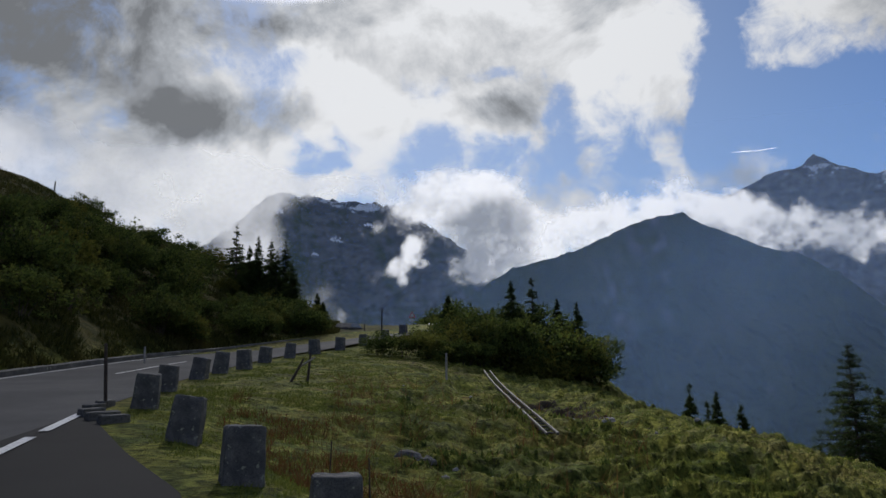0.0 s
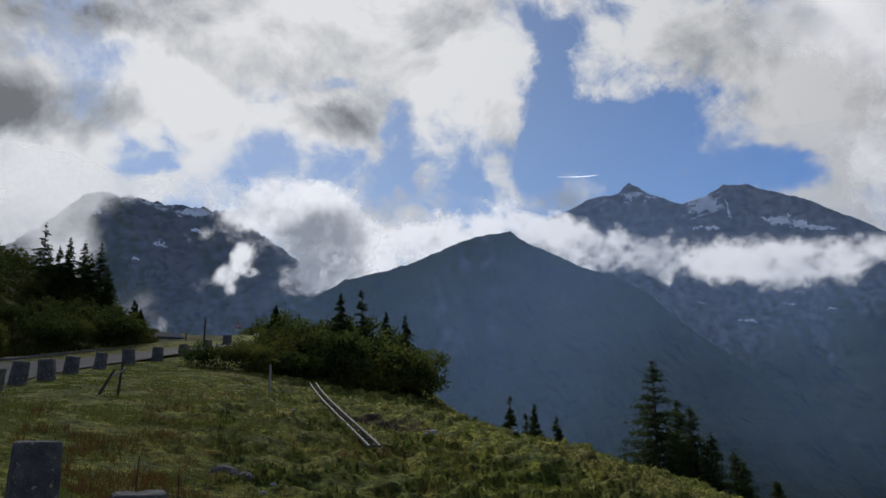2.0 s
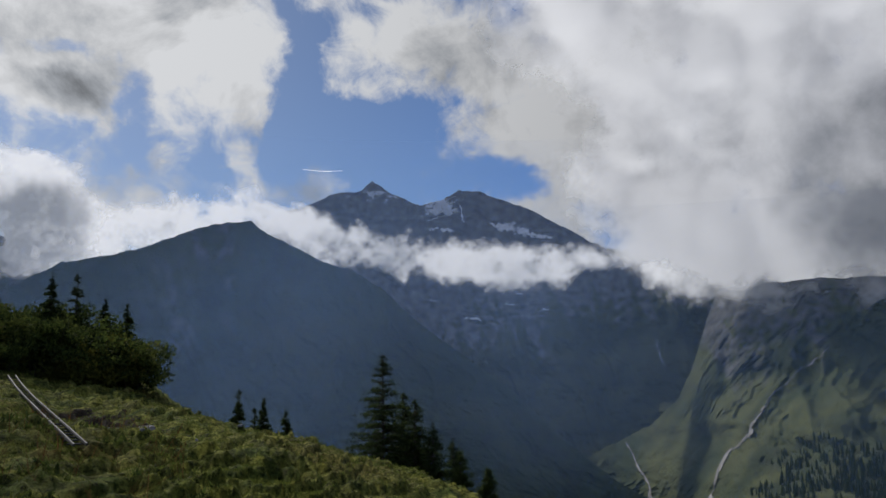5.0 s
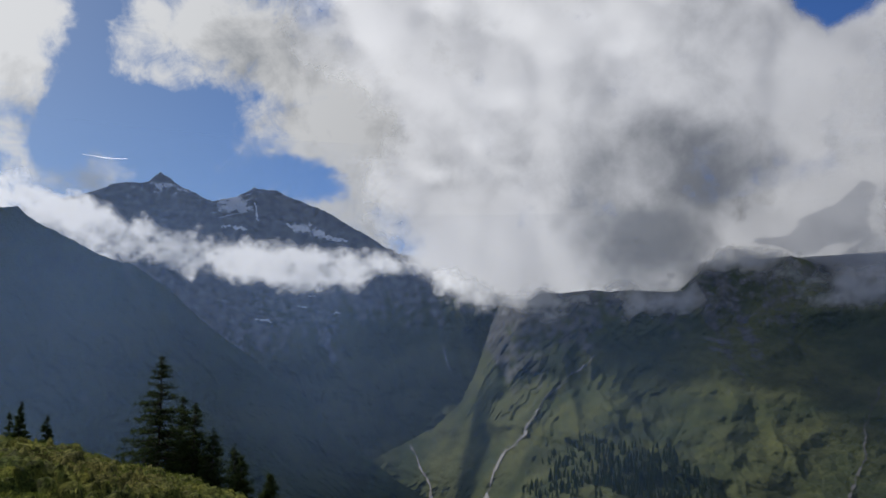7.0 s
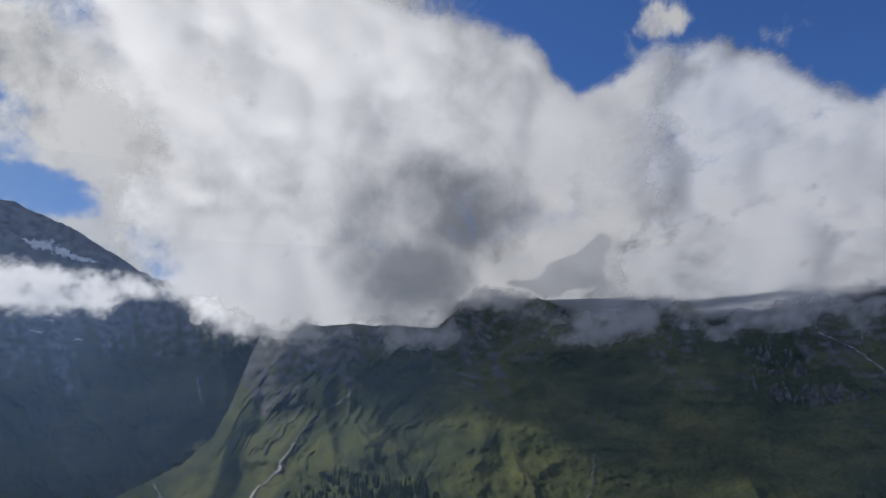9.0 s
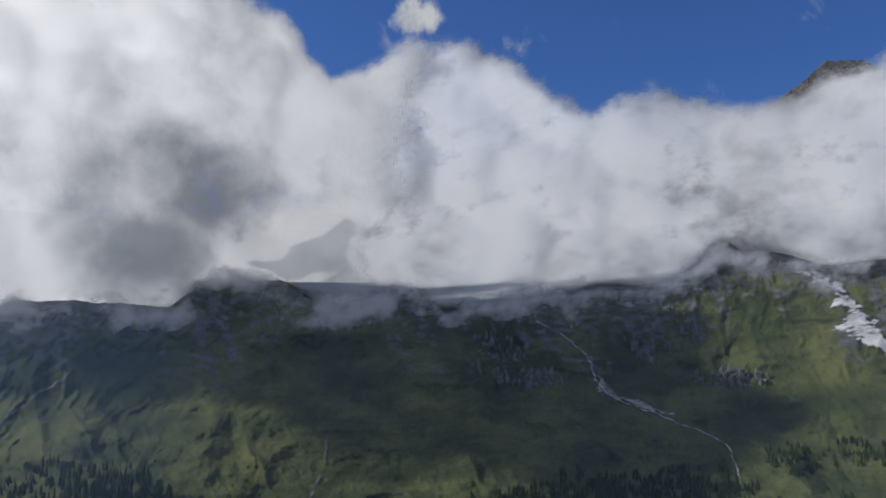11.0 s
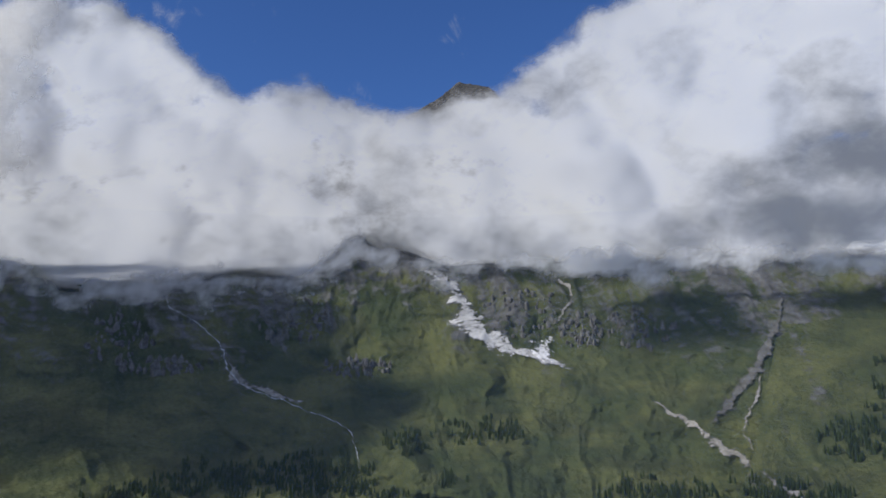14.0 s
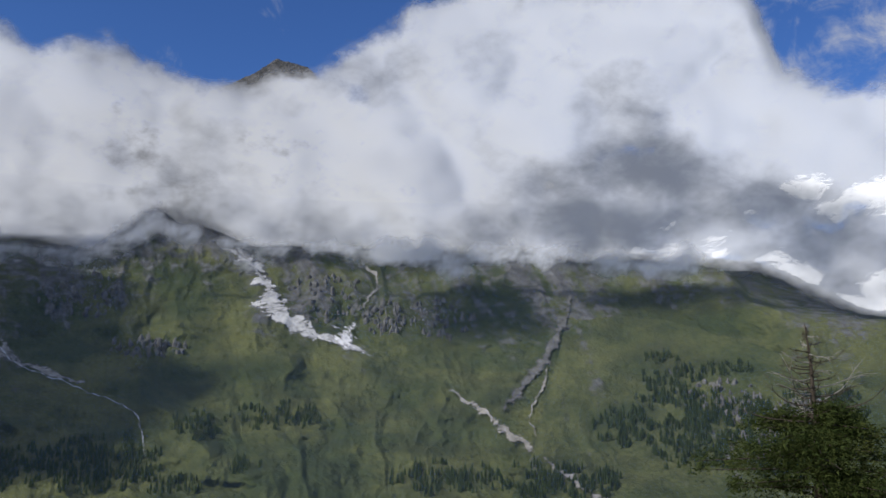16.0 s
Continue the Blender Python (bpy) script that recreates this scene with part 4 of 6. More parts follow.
def plain(name, color, rough=0.7, metal=0.0, grain=20.0):
    m, n, out = material(name)
    pos = n.put("ShaderNodeTexCoord").outputs["Object"]
    f = n.noise(pos, grain, 5.0, 0.65)
    b = bsdf(n, out, n.mix(n.ramp(f, 0.35, 0.7), rgb(*color), rgb(*[c * 0.6 for c in color])), rough, f, 0.3, 0.01)
    b.inputs["Metallic"].default_value = metal
    return m


DARK_WOOD = plain("weathered_dark_wood", (0.07, 0.055, 0.045))
GREY_WOOD = plain("bleached_grey_wood", (0.34, 0.32, 0.29))
OLD_RAIL = plain("wet_grey_timber", (0.075, 0.073, 0.07), 0.55)
BARK = plain("bark", (0.085, 0.07, 0.055), 0.9, 0, 12)
STEEL = plain("galvanised_steel", (0.4, 0.4, 0.42), 0.45, 0.8)
RED_PAINT, WHITE_PAINT = plain("red_sign_paint", (0.55, 0.03, 0.03), 0.4), plain("white_sign_paint", (0.75, 0.75, 0.75), 0.4)


def rod(bm, a, b, r0, r1, sides=8):
    """A tapered round bar from a to b added to bm."""
    a, b = Vector(a), Vector(b)
    q = (b - a).to_track_quat("Z", "Y")
    rings = []
    for p, r in ((a, r0), (b, r1)):
        rings.append([bm.verts.new(p + q @ Vector((r * math.cos(t), r * math.sin(t), 0))) for t in (math.tau * k / sides for k in range(sides))])
    for k in range(sides):
        bm.faces.new((rings[0][k], rings[0][(k + 1) % sides], rings[1][(k + 1) % sides], rings[1][k]))
    bm.faces.new(rings[0][::-1])
    bm.faces.new(rings[1])


def at_ground(x, y, dz=0.0):
    return x, y, float(ground(np.array(float(x)), np.array(float(y)))) + dz


def post(name, x, y, h, r, mat, label, lean=(0, 0), tip=None, group=""):
    bm = bmesh.new()
    rod(bm, (0, 0, -0.15), (0, 0, h * 0.6), r, r * 0.95)
    rod(bm, (0, 0, h * 0.6), (0.004, 0, h), r * 0.95, r * 0.85)
    holder = new(name)
    holder.matrix_world = pose(*at_ground(x, y), lean[0], lean[1], 0)
    part("shaft", bm, mat, holder)
    bm = bmesh.new()
    rod(bm, (0, 0, h), (0, 0, h + 0.03), r * 0.9, r * 0.35)
    part("cap", bm, tip or mat, holder)
    return tagged(holder, label, "post", group=group)


post("road_post", -7.75, 18.9, 1.45, 0.045, DARK_WOOD, "slim dark wooden marker post at the verge tip", (0, -3))
post("road_post", -13.4, 36.2, 0.75, 0.05, GREY_WOOD, "short pale marker post on the uphill verge")
post("road_post", -9.9, 66.0, 2.2, 0.07, DARK_WOOD, "brown wooden pole at the grassy bend", (0, 1))
post("road_post", -4.45, 57.5, 2.2, 0.06, DARK_WOOD, "thin dark snow pole at the road edge", (0, 1))
post("road_post", -6.9, 70, 0.8, 0.06, DARK_WOOD, "small dark post at the bend")
post("hill_pole", -36.0, 72, 1.4, 0.08, GREY_WOOD, "pale pole on top of the grassy hill", (2, 4))
post("stake", 0.1, 31.0, 1.05, 0.045, GREY_WOOD, "bleached wooden stake standing in the meadow")
post("fence_stake", -1.95, 14.3, 0.75, 0.012, DARK_WOOD, "thin fence stake in the rough grass", (0, 2), group="thin fence stakes")
post("fence_stake", -1.06, 12.2, 0.75, 0.012, DARK_WOOD, "thin fence stake in the rough grass", (1, -2), group="thin fence stakes")

# collapsed bit of fence
holder = new("broken_fence")
holder.matrix_world = pose(*at_ground(-4.75, 27), 0, 0, 20)
for a, b, r in (((-0.35, 0, -0.1), (0.1, 0, 0.75), 0.05), ((0.25, 0.1, -0.1), (0.35, 0.1, 0.95), 0.05)):
    bm = bmesh.new()
    rod(bm, a, b, r, r * 0.7)
    part("fence_post", bm, DARK_WOOD, holder)
bm = bmesh.new()
for a, b in (((-0.3, 0.02, 0.05), (0.0, 0.05, 0.5)), ((0.0, 0.05, 0.5), (0.5, 0.1, 0.8))):
    rod(bm, a, b, 0.035, 0.03)
part("rail", bm, GREY_WOOD, holder, "bleached sagging rail")
tagged(holder, "collapsed weathered wooden fence in the grass", "fence")

# old rails lying down the wet gully
holder = new("timber_slide")
P0, P1 = np.array((2.2, 41.0)), np.array((3.0, 22.0))
holder.matrix_world = pose(0, 0, 0)
ts = np.linspace(0, 1, 40)
lie = np.polyfit(ts, ground(P0[0] + (P1[0] - P0[0]) * ts, P0[1] + (P1[1] - P0[1]) * ts), 3)
for side in (-0.15, 0.15):
    bm = bmesh.new()
    prev = None
    for t in np.linspace(0, 1, 17):
        p = P0 + (P1 - P0) * t + np.array((side + 0.12 * math.sin(t * 5), 0.1 * side))
        q = Vector((p[0], p[1], float(np.polyval(lie, t)) + 0.24))
        if prev is not None:
            rod(bm, prev, q, 0.04, 0.04, 6)
        prev = q
    part("rail", bm, OLD_RAIL, holder)
for t in np.linspace(0.02, 0.98, 34):
    p = P0 + (P1 - P0) * t + np.array((0.12 * math.sin(t * 5), 0))
    z = float(np.polyval(lie, t)) + 0.2
    bm = bmesh.new()
    rod(bm, (p[0] - 0.24, p[1], z), (p[0] + 0.24, p[1] + 0.05, z), 0.025, 0.025, 6)
    part("rung", bm, OLD_RAIL, holder)
tagged(holder, "bleached old timber slide lying down a muddy gully", "timber slide")

# rocks in the meadow
rng = random.Random(4)
ROCKS = [(-0.75, 18.5, 0.62), (-0.35, 18.3, 0.3), (5.3, 29, 0.4), (5.9, 29.6, 0.55), (6.3, 30.5, 0.35), (5.2, 31.5, 0.45), (4.3, 27.5, 0.35), (1.1, 11.6, 0.3)]
ROCKS += [(rng.uniform(-2, 11), rng.uniform(16, 36), rng.uniform(0.1, 0.2)) for _ in range(22)]
for k, (x, y, s) in enumerate(ROCKS):
    bm = bmesh.new()
    bmesh.ops.create_icosphere(bm, subdivisions=3, radius=1.0)
    for v in bm.verts:
        d = 1 + 0.45 * noise.noise(v.co * 1.1 + Vector((k * 3.1, 0, 0))) + 0.15 * noise.noise(v.co * 3.2 + Vector((0, k, 0)))
        v.co = Vector((v.co.x * s * 0.62 * d, v.co.y * s * 0.5 * d, v.co.z * s * 0.42 * d))
    ob = part("rock", bm, GRANITE if k < 2 or k == 7 else SCREE)
    ob.matrix_world = pose(*at_ground(x, y, s * 0.1), 0, 0, k * 57)
    tagged(ob, "grey boulder half sunk in the grass" if s > 0.29 else "small pale stone lying in the grass", "rock", group="stones in the meadow")

# warning sign at the bend
holder = new("road_sign")
sx, sy = -2.75, 70.5
holder.matrix_world = pose(sx, sy, 4.6, 0, 0, -4)
bm = bmesh.new()
rod(bm, (0, 0, 0), (0, 0, 2.3), 0.035, 0.035)
part("pole", bm, STEEL, holder)
for name, size, dy, mat in (("rim", 0.36, 0.0, RED_PAINT), ("face", 0.24, -0.03, WHITE_PAINT)):
    bm = bmesh.new()
    tri = [bm.verts.new((size * math.cos(t), 0.0, size * math.sin(t))) for t in (math.pi / 2, math.pi * 7 / 6, math.pi * 11 / 6)]
    f = bm.faces.new(tri)
    ext = bmesh.ops.extrude_face_region(bm, geom=[f])
    bmesh.ops.translate(bm, verts=[v for v in ext["geom"] if isinstance(v, bmesh.types.BMVert)], vec=(0, -0.025, 0))
    bmesh.ops.translate(bm, verts=bm.verts, vec=(0, dy - 0.03, 2.0))
    bmesh.ops.recalc_face_normals(bm, faces=bm.faces)
    part(name, bm, mat, holder)
bm = bmesh.new()
bmesh.ops.create_cube(bm, size=1.0)
bmesh.ops.scale(bm, verts=bm.verts, vec=(0.4, 0.02, 0.2))
bmesh.ops.translate(bm, verts=bm.verts, vec=(0, -0.05, 1.6))
part("plate", bm, WHITE_PAINT, holder)
tagged(holder, "red and white triangular warning sign on a steel pole", "road sign")

# ---- plants ----
def leafy(name, low, high, tip, scale=0.6, through=0.35):
    """Foliage: colour varies from leaf clump to leaf clump and from plant to plant."""
    m, n, out = material(name)
    geo, info = n.put("ShaderNodeNewGeometry"), n.put("ShaderNodeObjectInfo")
    patch = n.noise(geo.outputs["Position"], scale, 3.0)
    c = n.mix(geo.outputs["Random Per Island"], rgb(*low), rgb(*high))
    c = n.mix(n.math("MULTIPLY", n.ramp(patch, 0.5, 0.75), 0.7), c, rgb(*tip))
    c = n.mix(n.math("MULTIPLY", info.outputs["Random"], 0.35), c, rgb(*low))
    a = n.put("ShaderNodeBsdfPrincipled", {"Base Color": c, "Roughness": 0.85, "Specular IOR Level": 0.08})
    b = n.put("ShaderNodeBsdfTranslucent", {"Color": c})
    link(n.t, n.put("ShaderNodeMixShader", {0: through, 1: a.outputs[0], 2: b.outputs[0]}).outputs[0], out.inputs[0])
    return m


NEEDLES = leafy("spruce_needles", (0.028, 0.046, 0.017), (0.08, 0.108, 0.034), (0.1, 0.125, 0.035), 0.5, 0.45)
LARCH = leafy("larch_needles", (0.035, 0.055, 0.016), (0.075, 0.095, 0.028), (0.1, 0.105, 0.03), 0.8, 0.3)
ALDER = leafy("alder_leaves", (0.026, 0.042, 0.014), (0.12, 0.155, 0.035), (0.2, 0.19, 0.042), 0.45, 0.42)
BLADES = leafy("grass_blades", (0.065, 0.095, 0.019), (0.2, 0.22, 0.045), (0.21, 0.19, 0.055), 0.35, 0.47)
RUSTY = leafy("rust_brown_plants", (0.08, 0.04, 0.018), (0.2, 0.095, 0.035), (0.16, 0.12, 0.04), 0.6, 0.35)


def tufts(rng, centers, dirs, size, wide, spread):
    """Small pointed leaves, one triangle each, round centres and roughly along dirs."""
    k = len(centers)
    d = dirs + rng.normal(0, spread, (k, 3))
    d /= np.linalg.norm(d, axis=1)[:, None]
    s = np.cross(d, rng.normal(0, 1, (k, 3)))
    s /= np.linalg.norm(s, axis=1)[:, None] + 1e-9
    ln = size * rng.uniform(0.6, 1.4, (k, 1))
    return np.stack((centers - s * wide * ln, centers + s * wide * ln, centers + d * ln), 1)


def trunk_mesh(h, r, seed, sides=9, lean=0.01):
    bm = bmesh.new()
    rng = random.Random(seed)
    pts = [Vector((rng.uniform(-1, 1) * lean * h * t, rng.uniform(-1, 1) * lean * h * t, h * t)) for t in (0, 0.2, 0.4, 0.6, 0.8, 1)]
    pts[0].z = -0.6
    for i in range(5):
        rod(bm, pts[i], pts[i + 1], r * (1 - 0.19 * i) + 0.004, r * (1 - 0.19 * (i + 1)) + 0.004, sides)
    return bm


def conifer(name, h, spread, seed, label, mat=NEEDLES, bare=0.08, whorls=26, leaf=0.3, fill=1.0, droop=0.25, group=""):
    """A spruce or larch: trunk, and boughs in uneven whorls with hanging needle sprays."""
    rng = np.random.RandomState(seed)
    holder = new(name)
    part("trunk", trunk_mesh(h, h * 0.014 + 0.03, seed), BARK, holder)
    cs, ds, sticks = [], [], bmesh.new()
    for z in np.sort(1 - (1 - bare) * rng.rand(whorls * 7) ** 0.8):
        a = rng.uniform(0, math.tau)
        reach = spread * 1.25 * ((1 - z) ** 0.85 + 0.015) * rng.uniform(0.6, 1.15)
        if rng.rand() > fill:
            continue
        k = max(4, int(20 * reach / spread) + 4)
        t = rng.uniform(0.1, 1.0, k)
        out_dir = np.array((math.cos(a), math.sin(a), 0.0))
        side = np.array((-math.sin(a), math.cos(a), 0.0))
        lift = 0.5 * (z - 0.3)
        p = out_dir[None] * (reach * t)[:, None] + side[None] * (rng.normal(0, 0.14, k) * reach * (1.15 - t))[:, None]
        p[:, 2] = h * z + reach * (lift * t - droop * t * t) + rng.normal(0, 0.025 * reach, k)
        cs.append(p)
        ds.append(np.tile(out_dir * 0.9 + np.array((0, 0, -0.25 + 0.5 * z)), (k, 1)))
        tip = out_dir * reach * 0.95
        rod(sticks, (0, 0, h * z), (tip[0], tip[1], h * z + reach * (lift - droop) * 0.9), 0.0016 * h + 0.004, 0.003, 4)
    cs, ds = np.vstack(cs), np.vstack(ds)
    reps = 12
    cc = np.repeat(cs, reps, 0) + rng.normal(0, leaf * 0.22, (len(cs) * reps, 3))
    size = leaf * (0.35 + 0.65 * np.clip(1 - cc[:, 2:3] / h, 0, 1) ** 0.7)
    crown = new("crown", triangles("crown", tufts(rng, cc, np.repeat(ds, reps, 0), size, 0.19, 0.5), mat))
    crown.parent = holder
    tagged(part("branchwork", sticks, BARK, holder), kind="stuff")
    return tagged(holder, label, "tree", group=group)


def shrub(name, wide, h, seed, label, mat=ALDER, leaves=3600, leaf=0.15, group="bushes"):
    """A bush: several stems and uneven lumps of small leaves with gaps."""
    rng = np.random.RandomState(seed)
    holder = new(name)
    cs, ds, stems = [], [], bmesh.new()
    lumps = rng.randint(9, 14)
    for _ in range(lumps):
        a, q = rng.uniform(0, math.tau), math.sqrt(rng.rand()) * 0.72
        r = rng.uniform(0.22, 0.42)
        c = np.array((math.cos(a) * q * wide / 2, math.sin(a) * q * wide / 2, h * rng.uniform(0.25, 0.95 - 0.45 * q)))
        k = leaves // lumps
        sprays = rng.normal(0, 1, (15, 3))
        sprays /= np.linalg.norm(sprays, axis=1)[:, None]
        sprays = c + sprays * np.array((wide * r, wide * r, h * r * 0.9)) * rng.uniform(0.55, 1.15, (15, 1))
        d = rng.normal(0, 1, (k, 3))
        d /= np.linalg.norm(d, axis=1)[:, None]
        pick = sprays[rng.randint(0, 15, k)]
        cs.append(pick + d * rng.rand(k, 1) ** 0.5 * np.array((0.11, 0.11, 0.09)) * wide)
        ds.append(d * 0.5 + (pick - c) * 0.5 + np.array((0, 0, 0.4)))
        rod(stems, (c[0] * 0.2, c[1] * 0.2, -0.2), tuple(c + np.array((0, 0, h * 0.2))), 0.03, 0.008, 5)
    cs, ds = np.vstack(cs), np.vstack(ds)
    cs[:, 2] = np.abs(cs[:, 2])
    crown = new("foliage", triangles("foliage", tufts(rng, cs, ds, leaf, 0.42, 0.6), mat))
    crown.parent = holder
    part("stem", stems, BARK, holder)
    return tagged(holder, label, "bush", group=group)


def plant(ob, x, y, turn=0.0, size=1.0, dz=0.0):
    m = pose(*at_ground(x, y, dz), 0, 0, turn)
    ob.matrix_world = m @ Matrix.Diagonal((size, size, size, 1))
    return ob


def spot(az_deg, dist):
    return dist * math.sin(radians(az_deg)), dist * math.cos(radians(az_deg))


def top_at(az_deg, el_deg, dist):
    """Place, and the height of a tree there whose tip shows at that elevation."""
    x, y = spot(az_deg, dist)
    return x, y, 1.6 + dist * math.tan(radians(el_deg)) - at_ground(x, y)[2]


# tall spruces below the crest
for k, (a, e, d, w, lab) in enumerate(((26.8, 1.65, 92, 0.27, "tall dark green spruce below the meadow crest"), (29.1, -1.5, 90, 0.24, "dark spruce close beside a taller one"),
                                       (30.4, -3.2, 88, 0.26, "dark spruce at the edge of a small group"), (32.3, -5.1, 84, 0.24, "young green spruce on the steep slope"),
                                       (34.2, -6.2, 80, 0.24, "young green spruce on the steep slope"), (28.3, -1.0, 96, 0.2, "dark spruce behind the tall one"), (31.8, -4.2, 95, 0.22, "slender dark spruce on the steep slope"))):
    x, y, h = top_at(a, e, d)
    plant(conifer("spruce", h, h * w, 60 + k, lab, whorls=95, leaf=0.36, bare=0.03, group="spruces below the crest"), x, y, k * 50)
# tips of trees that look over the crest
for k, (a, e, d) in enumerate(((16.9, -0.8, 84), (18.6, -1.3, 82), (20.1, -2.2, 80), (18.0, -1.9, 86))):
    x, y, h = top_at(a, e, d)
    plant(conifer("spruce", h, h * 0.14, 80 + k, "small spruce peeping over the meadow crest", whorls=26, leaf=0.3, group="small spruces behind the crest"), x, y)
# trees among the alder thicket
for k, (a, e, d, w, mat, f, lab) in enumerate(((4.9, 6.6, 50, 0.2, NEEDLES, 1.0, "dark green spruce rising from the thicket"), (6.35, 7.0, 51, 0.16, LARCH, 0.5, "thin open larch rising from the thicket"),
                                               (8.1, 5.1, 52, 0.2, NEEDLES, 0.8, "small spruce behind the alder thicket"), (9.5, 4.9, 52, 0.18, NEEDLES, 0.75, "small spruce at the thicket's end"),
                                               (0.35, 5.5, 60, 0.26, NEEDLES, 1.0, "small dark fir beside the road bend"))):
    x, y, h = top_at(a, e, d)
    plant(conifer("larch" if mat is LARCH else "spruce", h, h * w, 90 + k, lab, mat, whorls=34, leaf=0.12, fill=f, bare=0.1, group="trees in the thicket"), x, y)
# trees at the end of the hill
for k, (a, e, d, w, mat, f) in enumerate(((-14.7, 10.4, 72, 0.22, LARCH, 0.5), (-13.2, 9.6, 74, 0.18, NEEDLES, 0.9), (-12.3, 9.4, 73, 0.2, NEEDLES, 1.0), (-11.3, 9.3, 72, 0.22, NEEDLES, 1.0), (-11.9, 8.6, 70, 0.22, NEEDLES, 0.9), (-10.8, 7.9, 68, 0.22, NEEDLES, 0.9), (-8.6, 5.0, 66, 0.25, NEEDLES, 1.0), (-9.0, 5.6, 67, 0.25, NEEDLES, 1.0), (-13.8, 8.9, 73, 0.2, NEEDLES, 0.7))):
    x, y, h = top_at(a, e, d)
    plant(conifer("larch" if mat is LARCH else "spruce", max(h, 1.5), max(h, 1.5) * w, 100 + k, "open larch on the bushy hill" if mat is LARCH else "dark spruce on the bushy hill", mat, whorls=34, leaf=0.13, fill=f, group="trees on the hill"), x, y)

# bushes: a few shapes, repeated
KINDS = [shrub("alder_bush", 3.4, 2.6, 200 + k, "dense dark green alder bush", leaves=3600) for k in range(4)]
YELLOW = shrub("alder_bush", 3.2, 2.4, 210, "alder bush with yellowing leaves", leafy("yellowing_leaves", (0.06, 0.075, 0.016), (0.16, 0.15, 0.03), (0.2, 0.17, 0.035)))
rng = random.Random(9)
thicket = [(-3.6, 45, 0.5), (-2.2, 45, 0.62), (-0.9, 45, 0.72), (0.8, 46.5, 1.0), (2.3, 47, 1.2), (3.6, 46.5, 1.1), (4.8, 47.5, 1.2), (6.0, 47, 1.2), (7.2, 47.5, 1.25), (8.3, 48, 1.15), (9.0, 48.5, 1.0), (-1.0, 48.5, 0.6), (1.0, 51, 0.9),
           (2.0, 51, 1.2), (4.0, 51, 1.25), (6.2, 51, 1.25), (8.0, 51, 1.1), (1.2, 44.8, 0.7), (5.4, 45.2, 0.8)]
hill = []
for _ in range(28):
    a = rng.uniform(-19.5, -8.8)
    re = float(np.interp(a, EDGE_AZ, EDGE_R))
    hill.append((*spot(a, re + 1.6 + 30 * rng.random() ** 1.2), rng.uniform(0.55, 1.1)))
for a, d, s in ((-27.2, 9, 1.4), (-26, 12, 1.4), (-25.5, 7, 1.3), (-26.4, 24, 1.1), (-24.6, 33, 1.0), (-23.9, 35, 1.0), (-25.3, 31, 0.9), (-24.9, 20, 1.3), (-22.4, 20, 1.3), (-21.6, 15, 1.3), (-20.7, 24, 1.3), (-20.6, 30, 0.8), (-19.6, 3.5, 1.2), (-18.7, 3.2, 1.0),
                (-19.2, 14, 1.3), (-28.6, 17, 1.2), (-17.6, 2.6, 0.9), (-22.8, 10, 0.9), (-27.9, 5, 1.1), (-18.2, 26, 1.1), (-17.2, 20, 1.2), (-16.5, 29, 1.2), (-29.6, 14, 1.2)):
    hill.append((*spot(a, float(np.interp(a, EDGE_AZ, EDGE_R)) + d), s * 0.8))
back = [(x, y, s) for x, y, s in ((-1.2, 74, 1.1), (0.6, 73, 1.2), (2.4, 74, 1.2), (-0.3, 76, 1.0), (4, 75, 1.2), (-3.9, 75, 0.7))]
first = set()
for k, (x, y, s) in enumerate(thicket + hill + back):
    src = YELLOW if k % 5 == 3 else KINDS[k % 4]
    m = pose(*at_ground(x, y, -0.1), 0, 0, rng.uniform(0, 360)) @ Matrix.Diagonal((s * rng.uniform(0.9, 1.15), s, s * rng.uniform(0.85, 1.1), 1))
    if src not in first:
        first.add(src)
        src.matrix_world = m
        ob = src
    else:
        ob = copy_thing(src, m)
        ob.scale = m.to_scale()
    tagged(ob, group="alder thicket" if k < len(thicket) else "bushes on the hill" if k < len(thicket) + len(hill) else "bushes at the bend")

# a bare dead shrub on the hill's skyline
bm = bmesh.new()
r5 = random.Random(5)
def fork(p, d, ln, r, depth):
    q = p + d * ln
    rod(bm, p, q, r, r * 0.65, 5)
    if depth:
        for _ in range(3):
            fork(q, (d + Vector((r5.uniform(-0.8, 0.8), r5.uniform(-0.8, 0.8), r5.uniform(-0.1, 0.5)))).normalized(), ln * 0.68, r * 0.6, depth - 1)
fork(Vector((0, 0, -0.2)), Vector((0.1, 0, 1)), 0.7, 0.05, 3)
ob = part("bare_shrub", bm, BARK)
x, y = spot(-19.6, float(np.interp(-19.6, EDGE_AZ, EDGE_R)) + 40)
ob.matrix_world = pose(*at_ground(x, y), 0, 0, 0)
tagged(ob, "leafless dead shrub on the hill top", "shrub")

